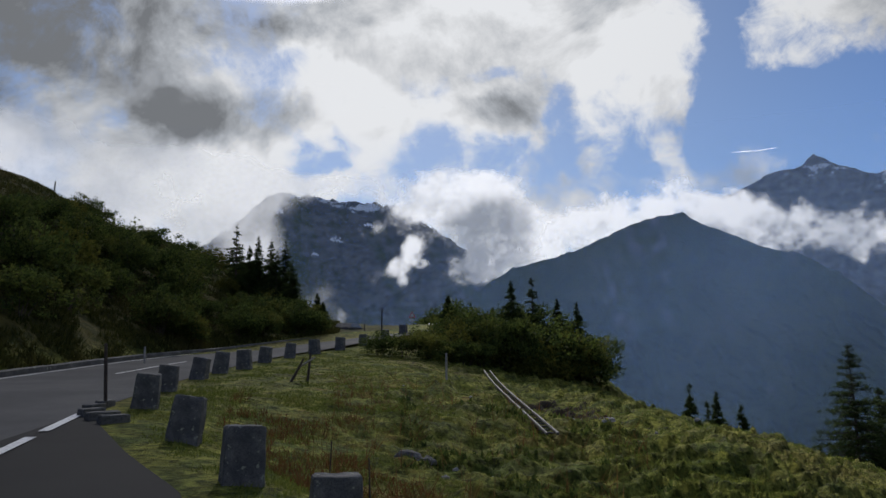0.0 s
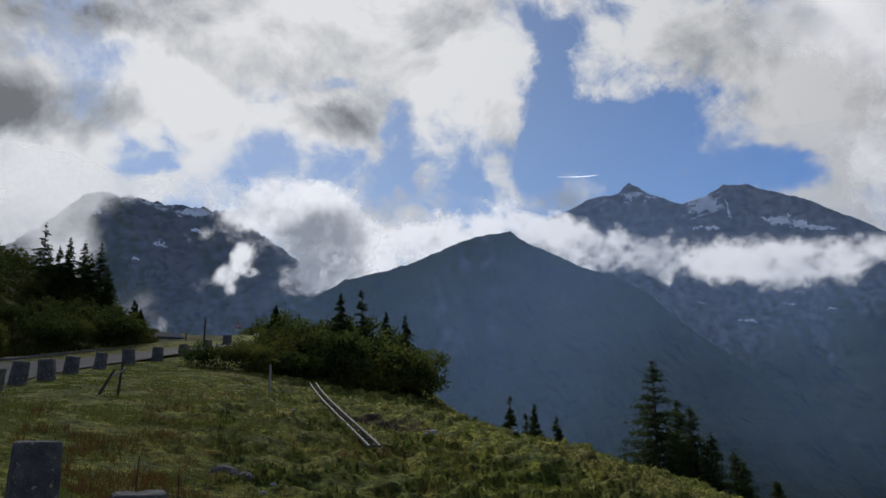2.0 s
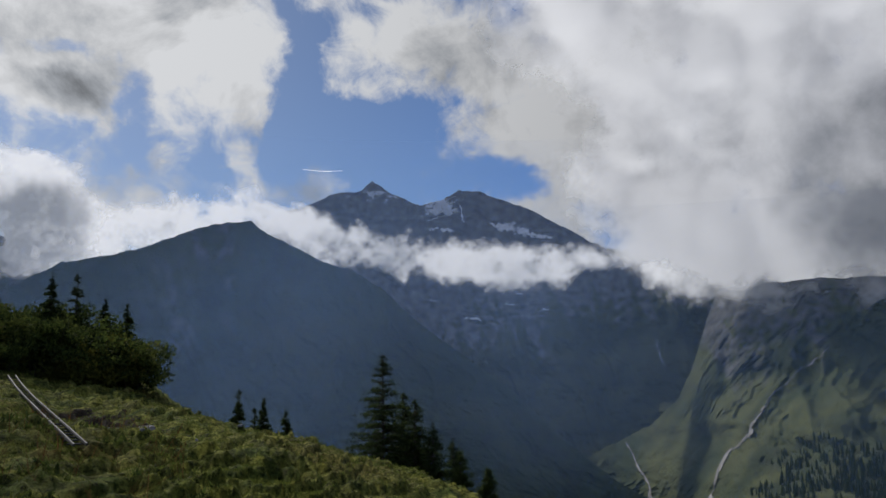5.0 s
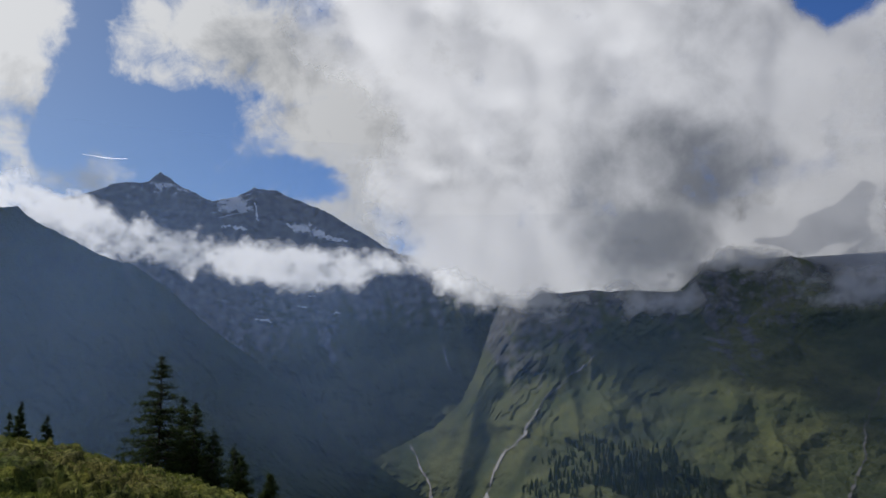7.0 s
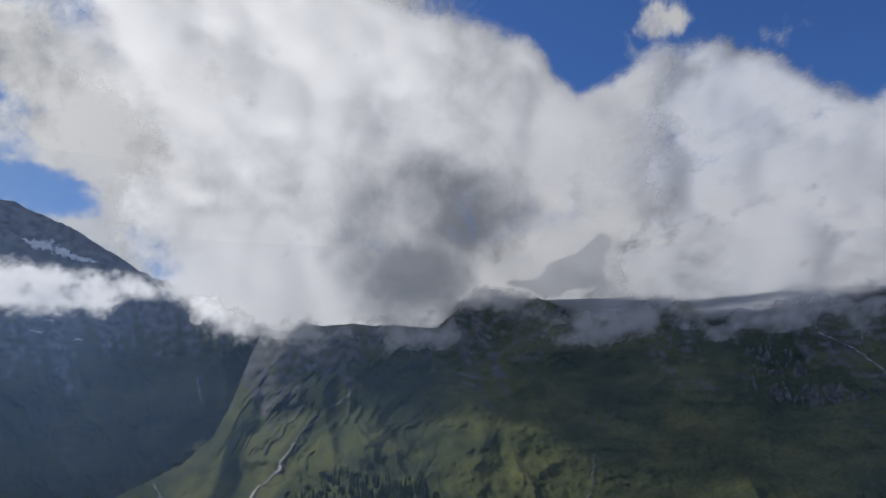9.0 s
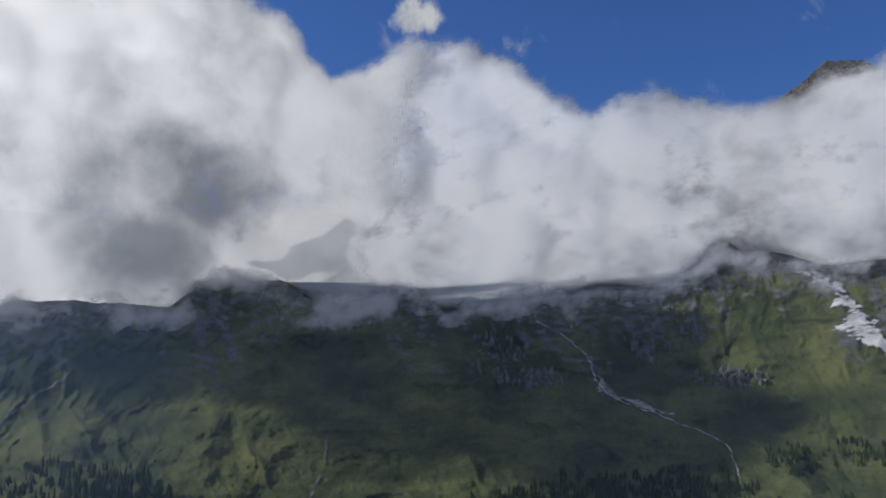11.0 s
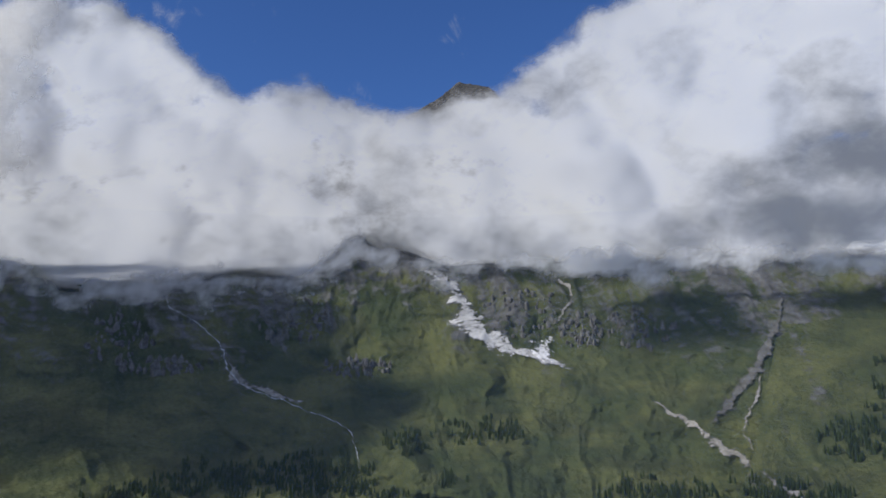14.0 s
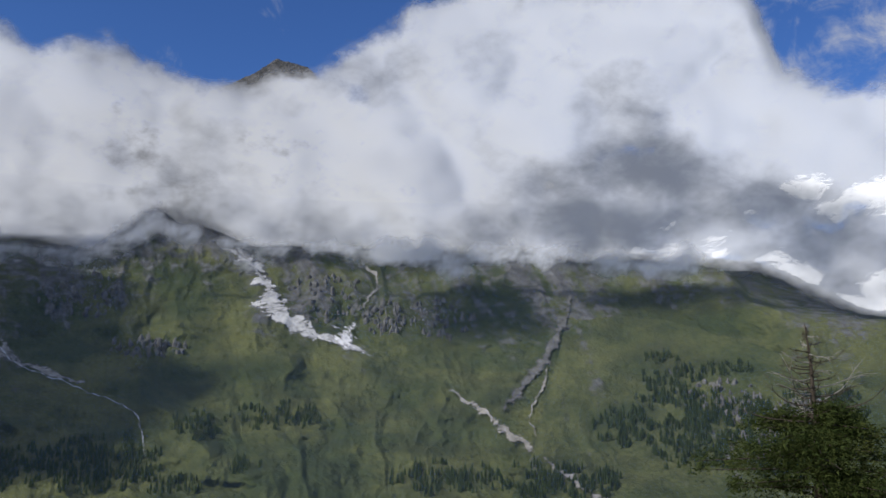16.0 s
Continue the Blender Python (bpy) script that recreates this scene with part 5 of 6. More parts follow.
# spruce with a dead top close below the lay-by
x, y = spot(146.2, 24)
zb = at_ground(x, y)[2]
H = 1.6 + 24 * math.tan(radians(3.3)) - zb
holder = new("dead_topped_spruce")
part("trunk", trunk_mesh(H, 0.16, 3), BARK, holder)
r6 = random.Random(12)
for k in range(46):
    z = H * (0.985 - 0.46 * (k / 45) ** 0.9)
    a, ln = k * 2.4 + r6.uniform(-0.5, 0.5), (0.18 + 2.1 * (k / 45)) * r6.uniform(0.35, 1.15)
    bm = bmesh.new()
    p, d = Vector((0, 0, z)), Vector((math.cos(a), math.sin(a), r6.uniform(-0.35, 0.05)))
    thick = 0.014 + 0.018 * (k / 45)
    for s in range(7):
        q = p + d * ln / 7
        rod(bm, p, q, thick * (1 - s * 0.12), thick * (1 - (s + 1) * 0.12), 5)
        for side in (-1, 1):
            if s > 0 and r6.random() < 0.75:
                e = d.copy()
                e.rotate(Euler((0, 0, side * r6.uniform(0.5, 1.1))))
                tip = q + e * ln * r6.uniform(0.1, 0.26) + Vector((0, 0, r6.uniform(-0.12, 0.08)))
                rod(bm, q, tip, 0.009, 0.004, 4)
                rod(bm, tip, tip + (e + Vector((0, 0, r6.uniform(-0.5, 0.3)))) * ln * 0.09, 0.005, 0.002, 4)
        p = q
        d = (d + Vector((r6.uniform(-0.3, 0.3), r6.uniform(-0.3, 0.3), r6.uniform(-0.05, 0.3)))).normalized()
    part("dead_branch", bm, GREY_WOOD if k % 4 == 0 else BARK, holder)
r7 = np.random.RandomState(8)
cs, ds = [], []
sticks = bmesh.new()
for z in np.linspace(0.03, 0.57, 70):
    a = r7.uniform(0, math.tau)
    reach = (3.4 - 2.2 * max(0, z - 0.35) / 0.22) * r7.uniform(0.55, 1.1)
    k = 46
    t = r7.uniform(0.12, 1, k)
    o, sd = np.array((math.cos(a), math.sin(a), 0)), np.array((-math.sin(a), math.cos(a), 0))
    p = o[None] * (reach * t)[:, None] + sd[None] * (r7.normal(0, 0.16, k) * reach * t)[:, None]
    p[:, 2] = H * z + reach * (0.12 * t - 0.16 * t * t) + r7.normal(0, 0.07, k)
    cs.append(p)
    ds.append(np.tile(o * 0.9 + np.array((0, 0, -0.1)), (k, 1)))
    rod(sticks, (0, 0, H * z), tuple(o * reach * 0.95 + np.array((0, 0, H * z - 0.04 * reach))), 0.03, 0.008, 5)
cs, ds = np.repeat(np.vstack(cs), 9, 0), np.repeat(np.vstack(ds), 9, 0)
crown = new("crown", triangles("crown", tufts(r7, cs + r7.normal(0, 0.1, cs.shape), ds, 0.13, 0.16, 0.6), LARCH))
crown.parent = holder
tagged(part("branchwork", sticks, BARK, holder), kind="stuff")
holder.matrix_world = pose(x, y, zb, 0, 1.5, 0)
tagged(holder, "green spruce with a bare dead broken top", "tree")

# grass
rg = np.random.RandomState(3)
def meadow(name, count, az0, az1, r0, r1, size, wide, mat, label, mask=None, power=1.0):
    a = np.radians(rg.uniform(az0, az1, count))
    d = r0 + (r1 - r0) * rg.rand(count) ** power
    x, y = d * np.sin(a), d * np.cos(a)
    u = x - VERGE(y)
    ok = (u > 0.1 + 0.5 * rg.rand(count)) & (u < BREAK(y) + 5) & (y > 6)
    if mask is not None:
        ok &= mask(x, y, u)
    ok &= fbm(x * 1.2, y * 1.2, 3, 71) > 0.34 + 0.2 * rg.rand(count)
    x, y, d = x[ok], y[ok], d[ok]
    p = np.stack((x, y, ground(x, y) - 0.01), -1)
    blades = tufts(rg, np.repeat(p, 3, 0) + rg.normal(0, 0.05, (len(p) * 3, 3)) * (1, 1, 0), np.tile((0, 0, 1.0), (len(p) * 3, 1)), size, wide, 0.45)
    ob = new(name, triangles(name, blades, mat))
    return tagged(ob, label, "grass", kind="stuff")


def hill_grass(count):
    a = rg.uniform(-31, -7.5, count)
    d = np.interp(a, EDGE_AZ, EDGE_R) + 0.3 + 40 * rg.rand(count) ** 1.3
    x, y = d * np.sin(np.radians(a)), d * np.cos(np.radians(a))
    p = np.stack((x, y, ground(x, y) - 0.02), -1)
    p = np.repeat(p[fbm(x * 0.6, y * 0.6, 3, 72) > 0.4], 3, 0)
    ob = new("grass_hill", triangles("grass_hill", tufts(rg, p + rg.normal(0, 0.12, p.shape) * (1, 1, 0), np.tile((0, 0, 1.0), (len(p), 1)), 0.32, 0.1, 0.5), OLIVE))
    return tagged(ob, "long olive-brown grass on the hill", "grass", kind="stuff")


OLIVE = leafy("olive_grass", (0.03, 0.038, 0.01), (0.085, 0.085, 0.022), (0.11, 0.08, 0.03), 0.2, 0.3)
hill_grass(30000)
meadow("grass_verge", 52000, -27, 30, 8, 24, 0.07, 0.1, BLADES, "short green grass on the verge", power=0.8)
meadow("grass_slope", 52000, -18, 30, 22, 48, 0.075, 0.16, BLADES, "tufted grass on the meadow slope")
meadow("rust_plants", 4200, -16, 0, 11, 26, 0.2, 0.04, RUSTY, "rust-brown withered plants in the meadow", lambda x, y, u: (u > 2.2) & (u < 6) & (fbm(x * 0.5, y * 0.5, 2, 33) > 0.48))
meadow("dry_stalks", 420, -8, 14, 14, 30, 0.6, 0.012, RUSTY, "thin dry stalks standing in the grass")
meadow("herb_clumps", 1800, -3, 16, 15, 26, 0.15, 0.3, ALDER, "broad-leaved dock clumps in the meadow", lambda x, y, u: fbm(x * 0.45, y * 0.45, 2, 37) > 0.55)

# ---- on the far slopes ----
def ribbon(name, surface, pts, widths, mat, label, category, seed, lift=9.0, wiggle=0.25, kind=""):
    """A strip laid on a mountain side along (azimuth, elevation) points, its width in degrees given at those points."""
    pts = np.array(pts, float)
    line = spline(pts, 18)
    s = np.linspace(0, len(pts) - 1, len(line))
    wd = np.interp(s, range(len(pts)), widths)
    t = np.gradient(line, axis=0)
    t /= np.linalg.norm(t, axis=1)[:, None] + 1e-9
    nrm = np.stack((t[:, 1], -t[:, 0]), 1)
    line = line + nrm * (wiggle * 1.8 * (fbm(s * 3.4, s * 0 + seed, 5, seed, 0.62) - 0.5))[:, None]
    wl = wd * np.clip(-0.25 + 2.3 * fbm(s * 5.1, s * 0 + 5, 5, seed + 1), 0.3, 3)
    wr = wd * np.clip(-0.25 + 2.3 * fbm(s * 4.7, s * 0 + 9, 5, seed + 2), 0.3, 3)
    ks = np.linspace(-1, 1, 9)
    cols, cover = [], []
    for k in ks:
        p = line + nrm * np.where(k < 0, wl, wr)[:, None] * k * 0.6
        cols.append(surface(p[:, 0], p[:, 1], lift))
        cover.append(np.full(len(line), 1 - abs(k)) * np.minimum(1, 6 * np.minimum(s, s[-1] - s) / s[-1] + 0.3))
    ob = grid_mesh(name, np.stack(cols, 1), mat, attrs={"cover": np.stack(cover, 1)})
    return tagged(ob, label, category, kind=kind)


def loose(name, a, b, scale=0.02):
    """Rubble, water or snow that frays out into the slope beside it."""
    m, n, out = material(name)
    pos = n.put("ShaderNodeNewGeometry").outputs["Position"]
    f, g = n.noise(pos, scale, 6.0, 0.7), n.noise(pos, scale * 6, 5.0, 0.7)
    mixed = n.math("ADD", f, n.math("MULTIPLY", n.math("SUBTRACT", g, 0.5), 0.6))
    s = n.put("ShaderNodeBsdfPrincipled", {"Base Color": n.mix(n.ramp(mixed, 0.35, 0.65), rgb(*a), rgb(*b)), "Roughness": 0.9, "Specular IOR Level": 0.1})
    link(n.t, n.put("ShaderNodeBump", {"Height": f, "Strength": 0.6, "Distance": 5.0}).outputs[0], s.inputs["Normal"])
    edge = n.math("ADD", n.attr("cover"), n.math("MULTIPLY", n.math("SUBTRACT", mixed, 0.5), 2.2))
    clear = n.put("ShaderNodeBsdfTransparent")
    link(n.t, n.put("ShaderNodeMixShader", {0: n.ramp(edge, 0.45, 0.75), 1: clear.outputs[0], 2: s.outputs[0]}).outputs[0], out.inputs[0])
    return m


def rubble(name, a, b, scale=0.02):
    m, n, out = material(name)
    pos = n.put("ShaderNodeNewGeometry").outputs["Position"]
    f, g = n.noise(pos, scale, 6.0, 0.7), n.noise(pos, scale * 6, 5.0, 0.7)
    bsdf(n, out, n.mix(n.ramp(n.math("ADD", f, n.math("MULTIPLY", n.math("SUBTRACT", g, 0.5), 0.6)), 0.35, 0.65), rgb(*a), rgb(*b)), 0.9, f, 0.6, 5.0)
    return m


GRAVEL, FOAM, SNOW = loose("gravel", (0.16, 0.155, 0.14), (0.33, 0.315, 0.29)), loose("white_water", (0.16, 0.165, 0.165), (0.5, 0.52, 0.53), 0.05), loose("old_snow", (0.26, 0.26, 0.26), (0.58, 0.58, 0.58), 0.012)
DARK_SCREE, CLEAN_SNOW = loose("dark_scree", (0.08, 0.08, 0.076), (0.15, 0.147, 0.14)), loose("clean_snow", (0.6, 0.6, 0.62), (0.82, 0.82, 0.84), 0.012)

ribbon("stream", SIDE, ((90.2, 8.2), (88.6, 7.0), (88.5, 5.6), (90.3, 4.4), (92, 2.9), (92.6, 1.3), (94, -0.1), (96.6, -1.1), (99.5, -2.2), (101, -3.2), (101.6, -4.9), (101.8, -6.3)),
       (0.1, 0.1, 0.1, 0.1, 0.14, 0.18, 0.14, 0.1, 0.1, 0.08, 0.07, 0.07), FOAM, "white mountain stream running down the slope", "stream", 1, 12)
ribbon("scree_fan", SIDE, ((92.6, 1.6), (93.4, 0.6), (95, -0.3), (98, -1.2)), (0.5, 1.0, 0.7, 0.3), GRAVEL, "pale gravel fan beside the stream", "scree", 2, 8)
ribbon("scree_gully", SIDE, ((74.2, 3.6), (75.2, 2.2), (75.3, 0.8), (74.3, -0.9), (73.6, -2.6), (73.4, -4.4), (72.6, -6.6), (72, -9)), (0.08, 0.1, 0.12, 0.14, 0.18, 0.3, 0.35, 0.4), DARK_SCREE, "grey scree gully on the dark slope", "scree", 3, 10)
ribbon("snow_tongue", SIDE, ((105.6, 8.2), (107.2, 7.9), (108.2, 7.0), (109.2, 5.6), (109.6, 4.2), (112.2, 2.6), (115, 1.6), (117.6, 0.6)), (0.6, 1.7, 1.3, 1.9, 2.4, 1.5, 1.1, 0.5), SNOW, "grey tongue of old avalanche snow", "snowfield", 4, 12, 0.2)
ribbon("snow_block", SIDE, ((115.5, 3.5), (115.1, 2.8), (114.7, 2.1), (114.4, 1.7)), (0.5, 1.8, 3.0, 2.4), CLEAN_SNOW, "bright clean snow patch below the cliffs", "snowfield", 5, 22, 0.3)
ribbon("scree_gully", SIDE, ((116, 7.6), (117, 6.4), (116.4, 5.2), (115.6, 4.0)), (0.4, 0.35, 0.3, 0.2), GRAVEL, "pale scree gully between the cliffs", "scree", 6, 9)
ribbon("gravel_bed", SIDE, ((121.6, -0.8), (123.6, -2.2), (125.6, -3.6), (127.6, -5.0), (128.6, -6.2)), (0.3, 0.5, 0.8, 0.8, 0.6), GRAVEL, "pale gravel torrent bed through the meadows", "torrent bed", 7, 12)
ribbon("gravel_bed", SPUR, ((128.5, -5.7), (130, -6.8), (132, -8), (134.5, -9.5)), (0.6, 0.7, 0.7, 0.7), GRAVEL, "pale gravel torrent bed below the spur", "torrent bed", 16, 10)
ribbon("scree_gully", SIDE, ((131.0, 6.0), (130.6, 4.2), (129.8, 2.4), (128.6, 0.4), (127, -1.6), (125.7, -3.0)), (0.2, 0.4, 0.8, 1.4, 1.0, 0.4), DARK_SCREE, "broad grey scree chute under the cloud", "scree", 8, 14)
ribbon("gravel_bed", SIDE, ((129.4, 0.6), (128.6, -1.6), (128.0, -3.4), (128.8, -5.0)), (0.4, 0.3, 0.25, 0.2), GRAVEL, "narrow gravel track down the scree", "torrent bed", 9, 15)
ribbon("scree_gully", SIDE, ((57.8, 3.0), (56.3, 1.4), (53.8, -0.6), (52.4, -2.4), (51.6, -3.8), (50, -5.4), (49.2, -7.4), (49, -9)), (0.08, 0.12, 0.18, 0.3, 0.3, 0.3, 0.35, 0.35), GRAVEL, "grey scree gully above the valley head", "scree", 10, 10)
ribbon("gravel_bed", SIDE, ((43.6, -3.9), (44.2, -5.4), (45, -6.8), (45.2, -9)), (0.15, 0.25, 0.3, 0.4), GRAVEL, "stream gravel on the green valley floor", "torrent bed", 11, 10)
ribbon("stream", HIGH, ((46.0, 2.8), (46.3, 1.6), (46.6, 0.4)), (0.12, 0.1, 0.14), FOAM, "thin waterfall in the valley head", "waterfall", 12, 14)
ribbon("stream", HIGH, ((45.9, 3.8), (45.8, 3.1)), (0.06, 0.06), FOAM, "thin waterfall in the valley head", "waterfall", 13, 14)
ribbon("stream", SNOWY, ((11.2, 1.8), (12.3, 0.9), (13.6, -0.1), (14.9, -1.2), (15.8, -2.2)), (0.08, 0.1, 0.12, 0.2, 0.2), FOAM, "glittering stream in a far ravine", "stream", 14, 14)
for k, (a, e, w, h) in enumerate(((-11.95, 11.45, 0.75, 0.33), (-7.75, 9.45, 1.05, 0.4), (-5.4, 10.55, 0.9, 0.25), (-9.3, 8.4, 0.6, 0.12), (-10.9, 12.5, 1.2, 0.14), (-8.6, 12.2, 1.6, 0.14), (-5.6, 11.95, 1.8, 0.12), (-6.6, 11.5, 0.7, 0.1))):
    ribbon("snow_patch", SNOWY, ((a - w / 2, e + h * 0.3), (a - w * 0.15, e + 0.05), (a + w * 0.2, e), (a + w / 2, e - h * 0.35)), (h * 0.6, h * 1.8, h * 1.9, h * 0.4), CLEAN_SNOW, "small summer snow patch on the far mountain", "snow patch", 20 + k, 16, 0.15)
ribbon("snowfield", HIGH, ((34.1, 11.15), (35.4, 10.85), (36.7, 10.45), (38.0, 10.15), (39.3, 9.85)), (0.4, 0.9, 0.8, 0.6, 0.2), CLEAN_SNOW, "grey-white snowfield under the high peak", "snowfield", 71, 20, 0.2)
ribbon("snow_gully", HIGH, ((32.6, 13.3), (32.4, 12.4), (32.55, 11.7), (32.7, 11.0)), (0.12, 0.16, 0.2, 0.3), CLEAN_SNOW, "narrow snow gully splitting the high peak", "snow patch", 72, 20, 0.3)
ribbon("snowfield", HIGH, ((29.9, 10.75), (30.8, 10.7), (31.9, 10.55)), (0.3, 0.5, 0.3), CLEAN_SNOW, "small snowfield above the cloud band", "snowfield", 73, 20, 0.2)
for k, e in enumerate((12.9, 12.5, 12.1, 11.7)):
    ribbon("snow_ledge", HIGH, ((29.9 - 0.1 * k, e - 0.5), (31, e - 0.1), (32.2, e + 0.15)), (0.05, 0.1, 0.06), CLEAN_SNOW, "thin snow lying along a rock ledge", "snow patch", 74 + k, 20, 0.2)
for k, (a, e, w, h) in enumerate(((35.9, 5.2, 0.8, 0.2), (38.4, 4.8, 0.6, 0.14), (41.6, 7.8, 0.8, 0.16), (43.6, 8.0, 0.7, 0.14), (44.6, 7.2, 0.6, 0.12), (33.3, 4.2, 1.4, 0.3), (42.6, 6.6, 0.5, 0.1), (36.6, 6.0, 0.7, 0.12), (30.4, 5.5, 1.0, 0.15))):
    ribbon("snow_patch", HIGH, ((a - w / 2, e + h * 0.4), (a - w * 0.1, e + 0.03), (a + w / 2, e - h * 0.35)), (h * 0.5, h * 1.4, h * 0.4), CLEAN_SNOW, "small snow patch under the high peaks", "snow patch", 40 + k, 18, 0.15)


def forest(name, surface, spots, count, label, seed, h=(11, 20)):
    """Far firs: two-tier cones strewn in soft ellipses (azimuth, elevation, half width, half height)."""
    rng = np.random.RandomState(seed)
    tris = []
    total = sum(s[2] * s[3] for s in spots)
    for a, e, ra, re in spots:
        k = int(count * ra * re / total)
        q, t = np.sqrt(rng.rand(k)), rng.uniform(0, math.tau, k)
        aa, ee = a + ra * q * np.cos(t), e + re * q * np.sin(t)
        ok = fbm(aa * 1.6, ee * 2.2, 3, seed) > 0.3 + 0.35 * q ** 2
        p = surface(aa[ok], ee[ok], 6.0)
        hh = rng.uniform(*h, len(p))
        ww = hh * rng.uniform(0.16, 0.26, len(p))
        for base, top, wk in ((-0.1, 0.62, 1.0), (0.3, 1.0, 0.68)):
            for s in range(5):
                a0, a1 = math.tau * s / 5, math.tau * (s + 1) / 5
                v0 = p + np.stack((np.cos(a0) * ww * wk, np.sin(a0) * ww * wk, hh * base), -1)
                v1 = p + np.stack((np.cos(a1) * ww * wk, np.sin(a1) * ww * wk, hh * base), -1)
                v2 = p + np.stack((0 * ww, 0 * ww, hh * top), -1)
                tris.append(np.stack((v0, v1, v2), 1))
    return tagged(new(name, triangles(name, np.concatenate(tris), NEEDLES)), label, "forest", kind="stuff")


forest("fir_wood_slope", SIDE, ((57.5, -5.5, 4.5, 2.0), (60.5, -6.6, 4, 2.4), (54.5, -7.6, 3, 1.4), (63, -8.4, 4, 1.2), (67, -9, 5, 1.0)), 1700, "dark firs scattered over the lower slope", 61)
forest("fir_wood_meadow", SIDE, ((92, -6.3, 5.0, 1.7), (98.5, -6.3, 4.5, 1.9), (86.5, -7.6, 4.5, 1.5), (105, -3.9, 2.0, 1.0), (110.2, -3.3, 3.4, 1.0), (108.3, -6.6, 1.3, 0.7), (103.5, -7.8, 2.5, 0.6), (122, -7.4, 4.0, 1.3)), 3800, "dark fir wood among green pastures", 62, (9, 16))
forest("fir_wood_spur", SPUR, ((137.6, -1.2, 2.6, 1.9), (134.6, -3.6, 2.4, 1.6), (139.5, -4.6, 4, 2.2), (144, -4.5, 4, 2.6), (136.8, 1.0, 1.6, 0.4), (130, -7.5, 4.5, 1.4), (147, -2.0, 3, 1.4), (141.0, 0.4, 2.2, 0.5), (141, -2.6, 4, 1.6)), 4400, "firs and bushes on the rocky meadow spur", 63, (8, 15))

# pale crags
def crags(name, surface, spots, count, size, label, seed):
    """Outcrops: rough wedges of rock standing out of the slope."""
    rng = np.random.RandomState(seed)
    bm = bmesh.new()
    for a, e, ra, re in spots:
        for _ in range(count):
            q, t = math.sqrt(rng.rand()), rng.uniform(0, math.tau)
            p = surface(np.array([a + ra * q * math.cos(t)]), np.array([e + re * q * math.sin(t)]), 2.0)[0]
            s = size * rng.uniform(0.4, 1.3)
            vs = bmesh.ops.create_icosphere(bm, subdivisions=1, radius=1.0)["verts"]
            for v in vs:
                v.co = Vector((p[0], p[1], p[2])) + Vector((v.co.x * s * rng.uniform(0.3, 0.9), v.co.y * s * rng.uniform(0.3, 0.9), v.co.z * s * rng.uniform(0.8, 2.0)))
    ob = part(name, bm, ROCK_FACE)
    return tagged(ob, label, "rocks", kind="stuff")


ROCK_FACE = rubble("rock_face", (0.07, 0.068, 0.064), (0.17, 0.165, 0.155), 0.03)
crags("crags_middle", SIDE, ((85.4, 3.2, 2.2, 1.6), (97, 4.6, 2.6, 1.6), (88.2, 1.4, 3, 0.5), (101.5, 1.2, 2.6, 0.6), (113.5, 5.0, 3, 1.8), (117.5, 3.6, 1.5, 1.2), (121.5, 3.6, 2.6, 1.4), (122, 8.0, 4, 0.6)), 60, 11, "pale rock outcrops on the mountain side", 5)
crags("crags_spur", SPUR, ((141, -1.6, 2.4, 1.2), (143.5, -4, 2.6, 1.6), (146, -2.6, 2, 1)), 60, 7, "pale rock outcrops on the meadow spur", 6)

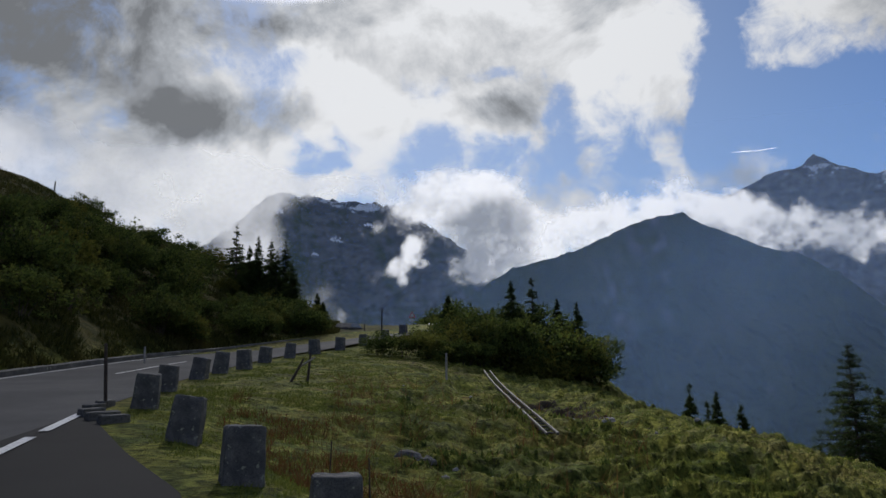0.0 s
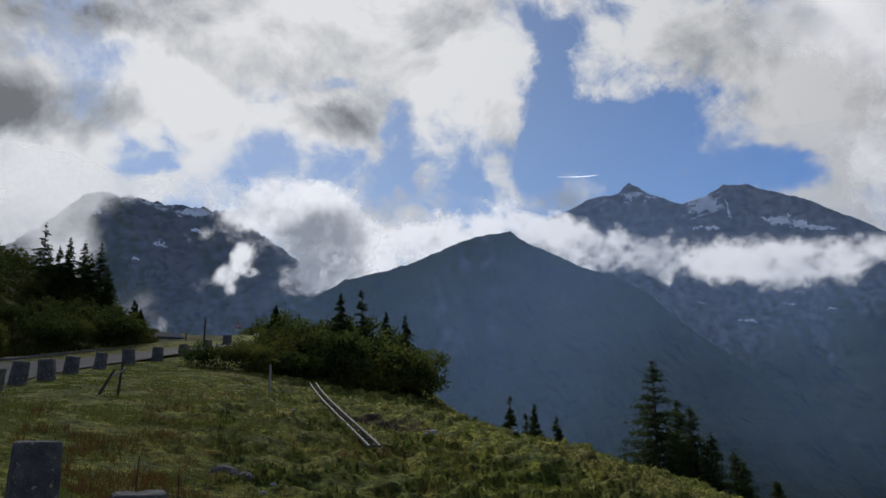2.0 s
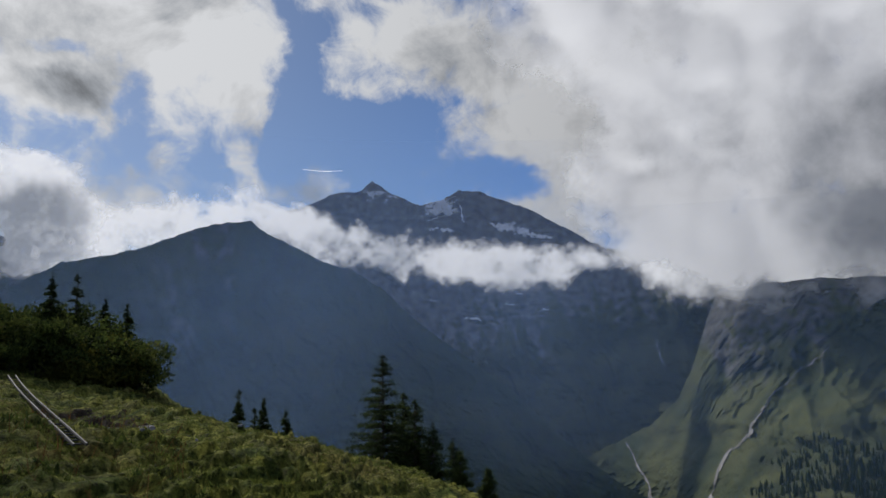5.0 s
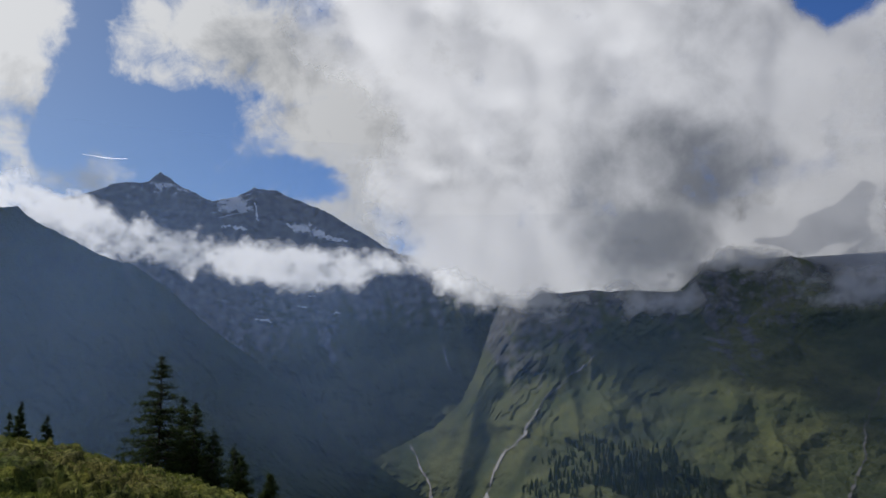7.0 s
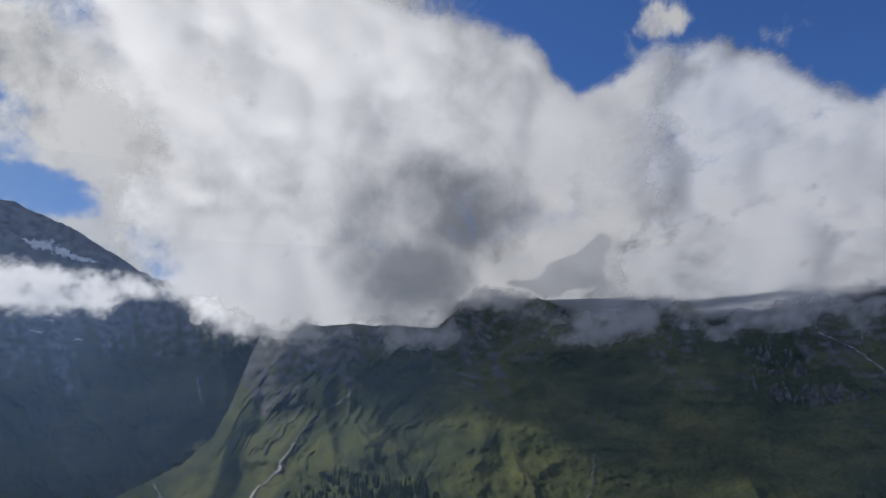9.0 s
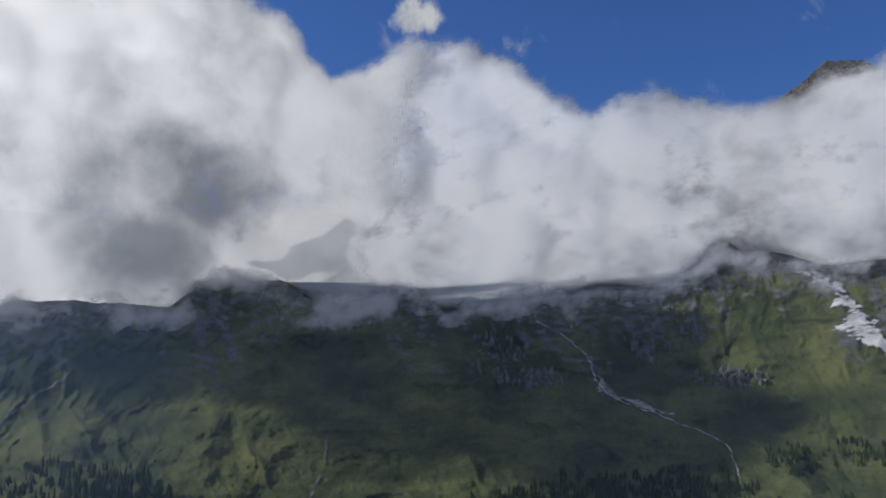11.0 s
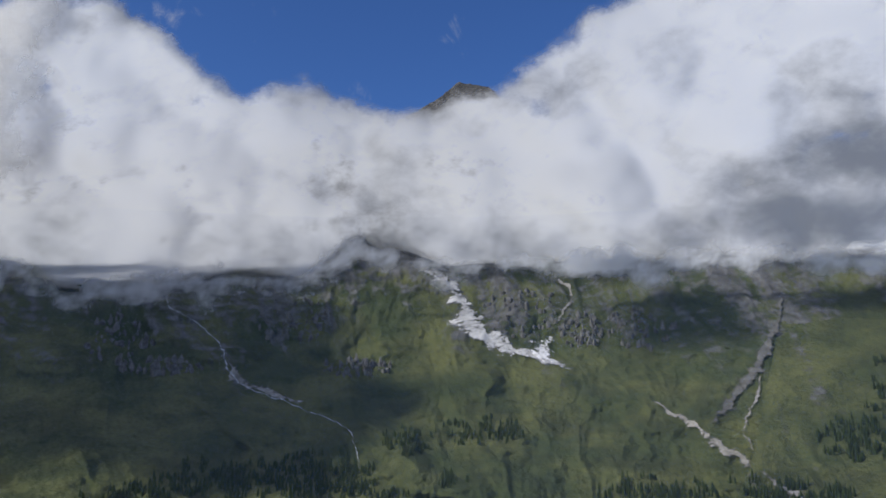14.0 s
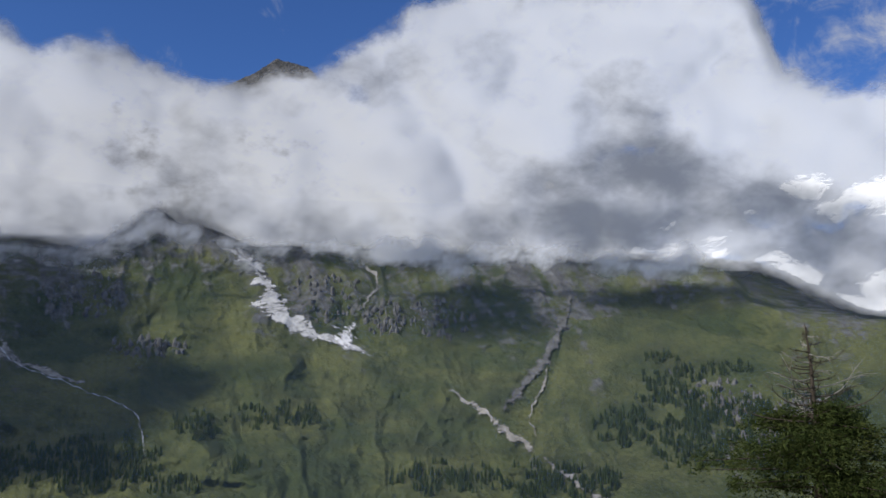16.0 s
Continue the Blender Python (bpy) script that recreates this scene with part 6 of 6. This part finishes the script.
# the trail of an aircraft
m, n, out = material("ice_crystals")
both = n.put("ShaderNodeAddShader", {0: n.put("ShaderNodeBsdfDiffuse").outputs[0], 1: n.put("ShaderNodeBsdfTranslucent").outputs[0]})
link(n.t, both.outputs[0], out.inputs[0])
tp = [EYE + 4300 * way(a, e) for a, e in ((20.7, 14.75), (22.3, 14.68), (23.6, 14.75))]
bm = bmesh.new()
for p, q, r0, r1 in ((tp[0], tp[1], 1.0, 2.0), (tp[1], tp[2], 2.0, 1.2)):
    rod(bm, tuple(p), tuple(q), r0, r1, 8)
ob = part("vapour_trail", bm, m)
tagged(ob, "short white vapour trail of an aircraft", "vapour trail", kind="structure")

# ---- parked cars at the bend ----
def car(x, y, z, turn, paint, label):
    holder = new("car")
    holder.matrix_world = pose(x, y, z, 0, 0, turn)
    prof = ((-2.1, 0.35), (-2.12, 0.75), (-1.95, 0.95), (-1.2, 1.0), (-0.6, 1.42), (0.9, 1.46), (1.7, 1.05), (2.05, 0.95), (2.1, 0.4))
    bm = bmesh.new()
    rows = [[bm.verts.new((px, s * (0.85 if pz < 1.1 else 0.68), pz)) for px, pz in prof] for s in (-1, 1)]
    for i in range(len(prof)):
        j = (i + 1) % len(prof)
        bm.faces.new((rows[0][i], rows[0][j], rows[1][j], rows[1][i]))
    for r in rows:
        bm.faces.new(r)
    bmesh.ops.recalc_face_normals(bm, faces=bm.faces)
    part("body", bm, paint, holder)
    for wx in (-1.3, 1.3):
        for wy in (-0.8, 0.8):
            bm = bmesh.new()
            rod(bm, (wx, wy - 0.1, 0.32), (wx, wy + 0.1, 0.32), 0.32, 0.32, 16)
            part("wheel", bm, TYRE, holder)
    for s in (-1, 1):
        bm = bmesh.new()
        q = [bm.verts.new(v) for v in ((-1.0, s * 0.83, 1.05), (1.4, s * 0.83, 1.08), (0.8, s * 0.70, 1.38), (-0.5, s * 0.70, 1.36))]
        bm.faces.new(q)
        part("side_window", bm, TYRE, holder)
    return tagged(holder, label, "car", group="cars parked at the bend")


TYRE = plain("black_rubber", (0.02, 0.02, 0.02), 0.5)
car(-8.9, 74, 4.75, 75, plain("dark_car_paint", (0.02, 0.022, 0.03), 0.25), "dark car parked beyond the bend")
car(-0.3, 71.5, 4.6, 60, plain("silver_car_paint", (0.45, 0.46, 0.48), 0.3, 0.6), "silver car parked behind the thicket")
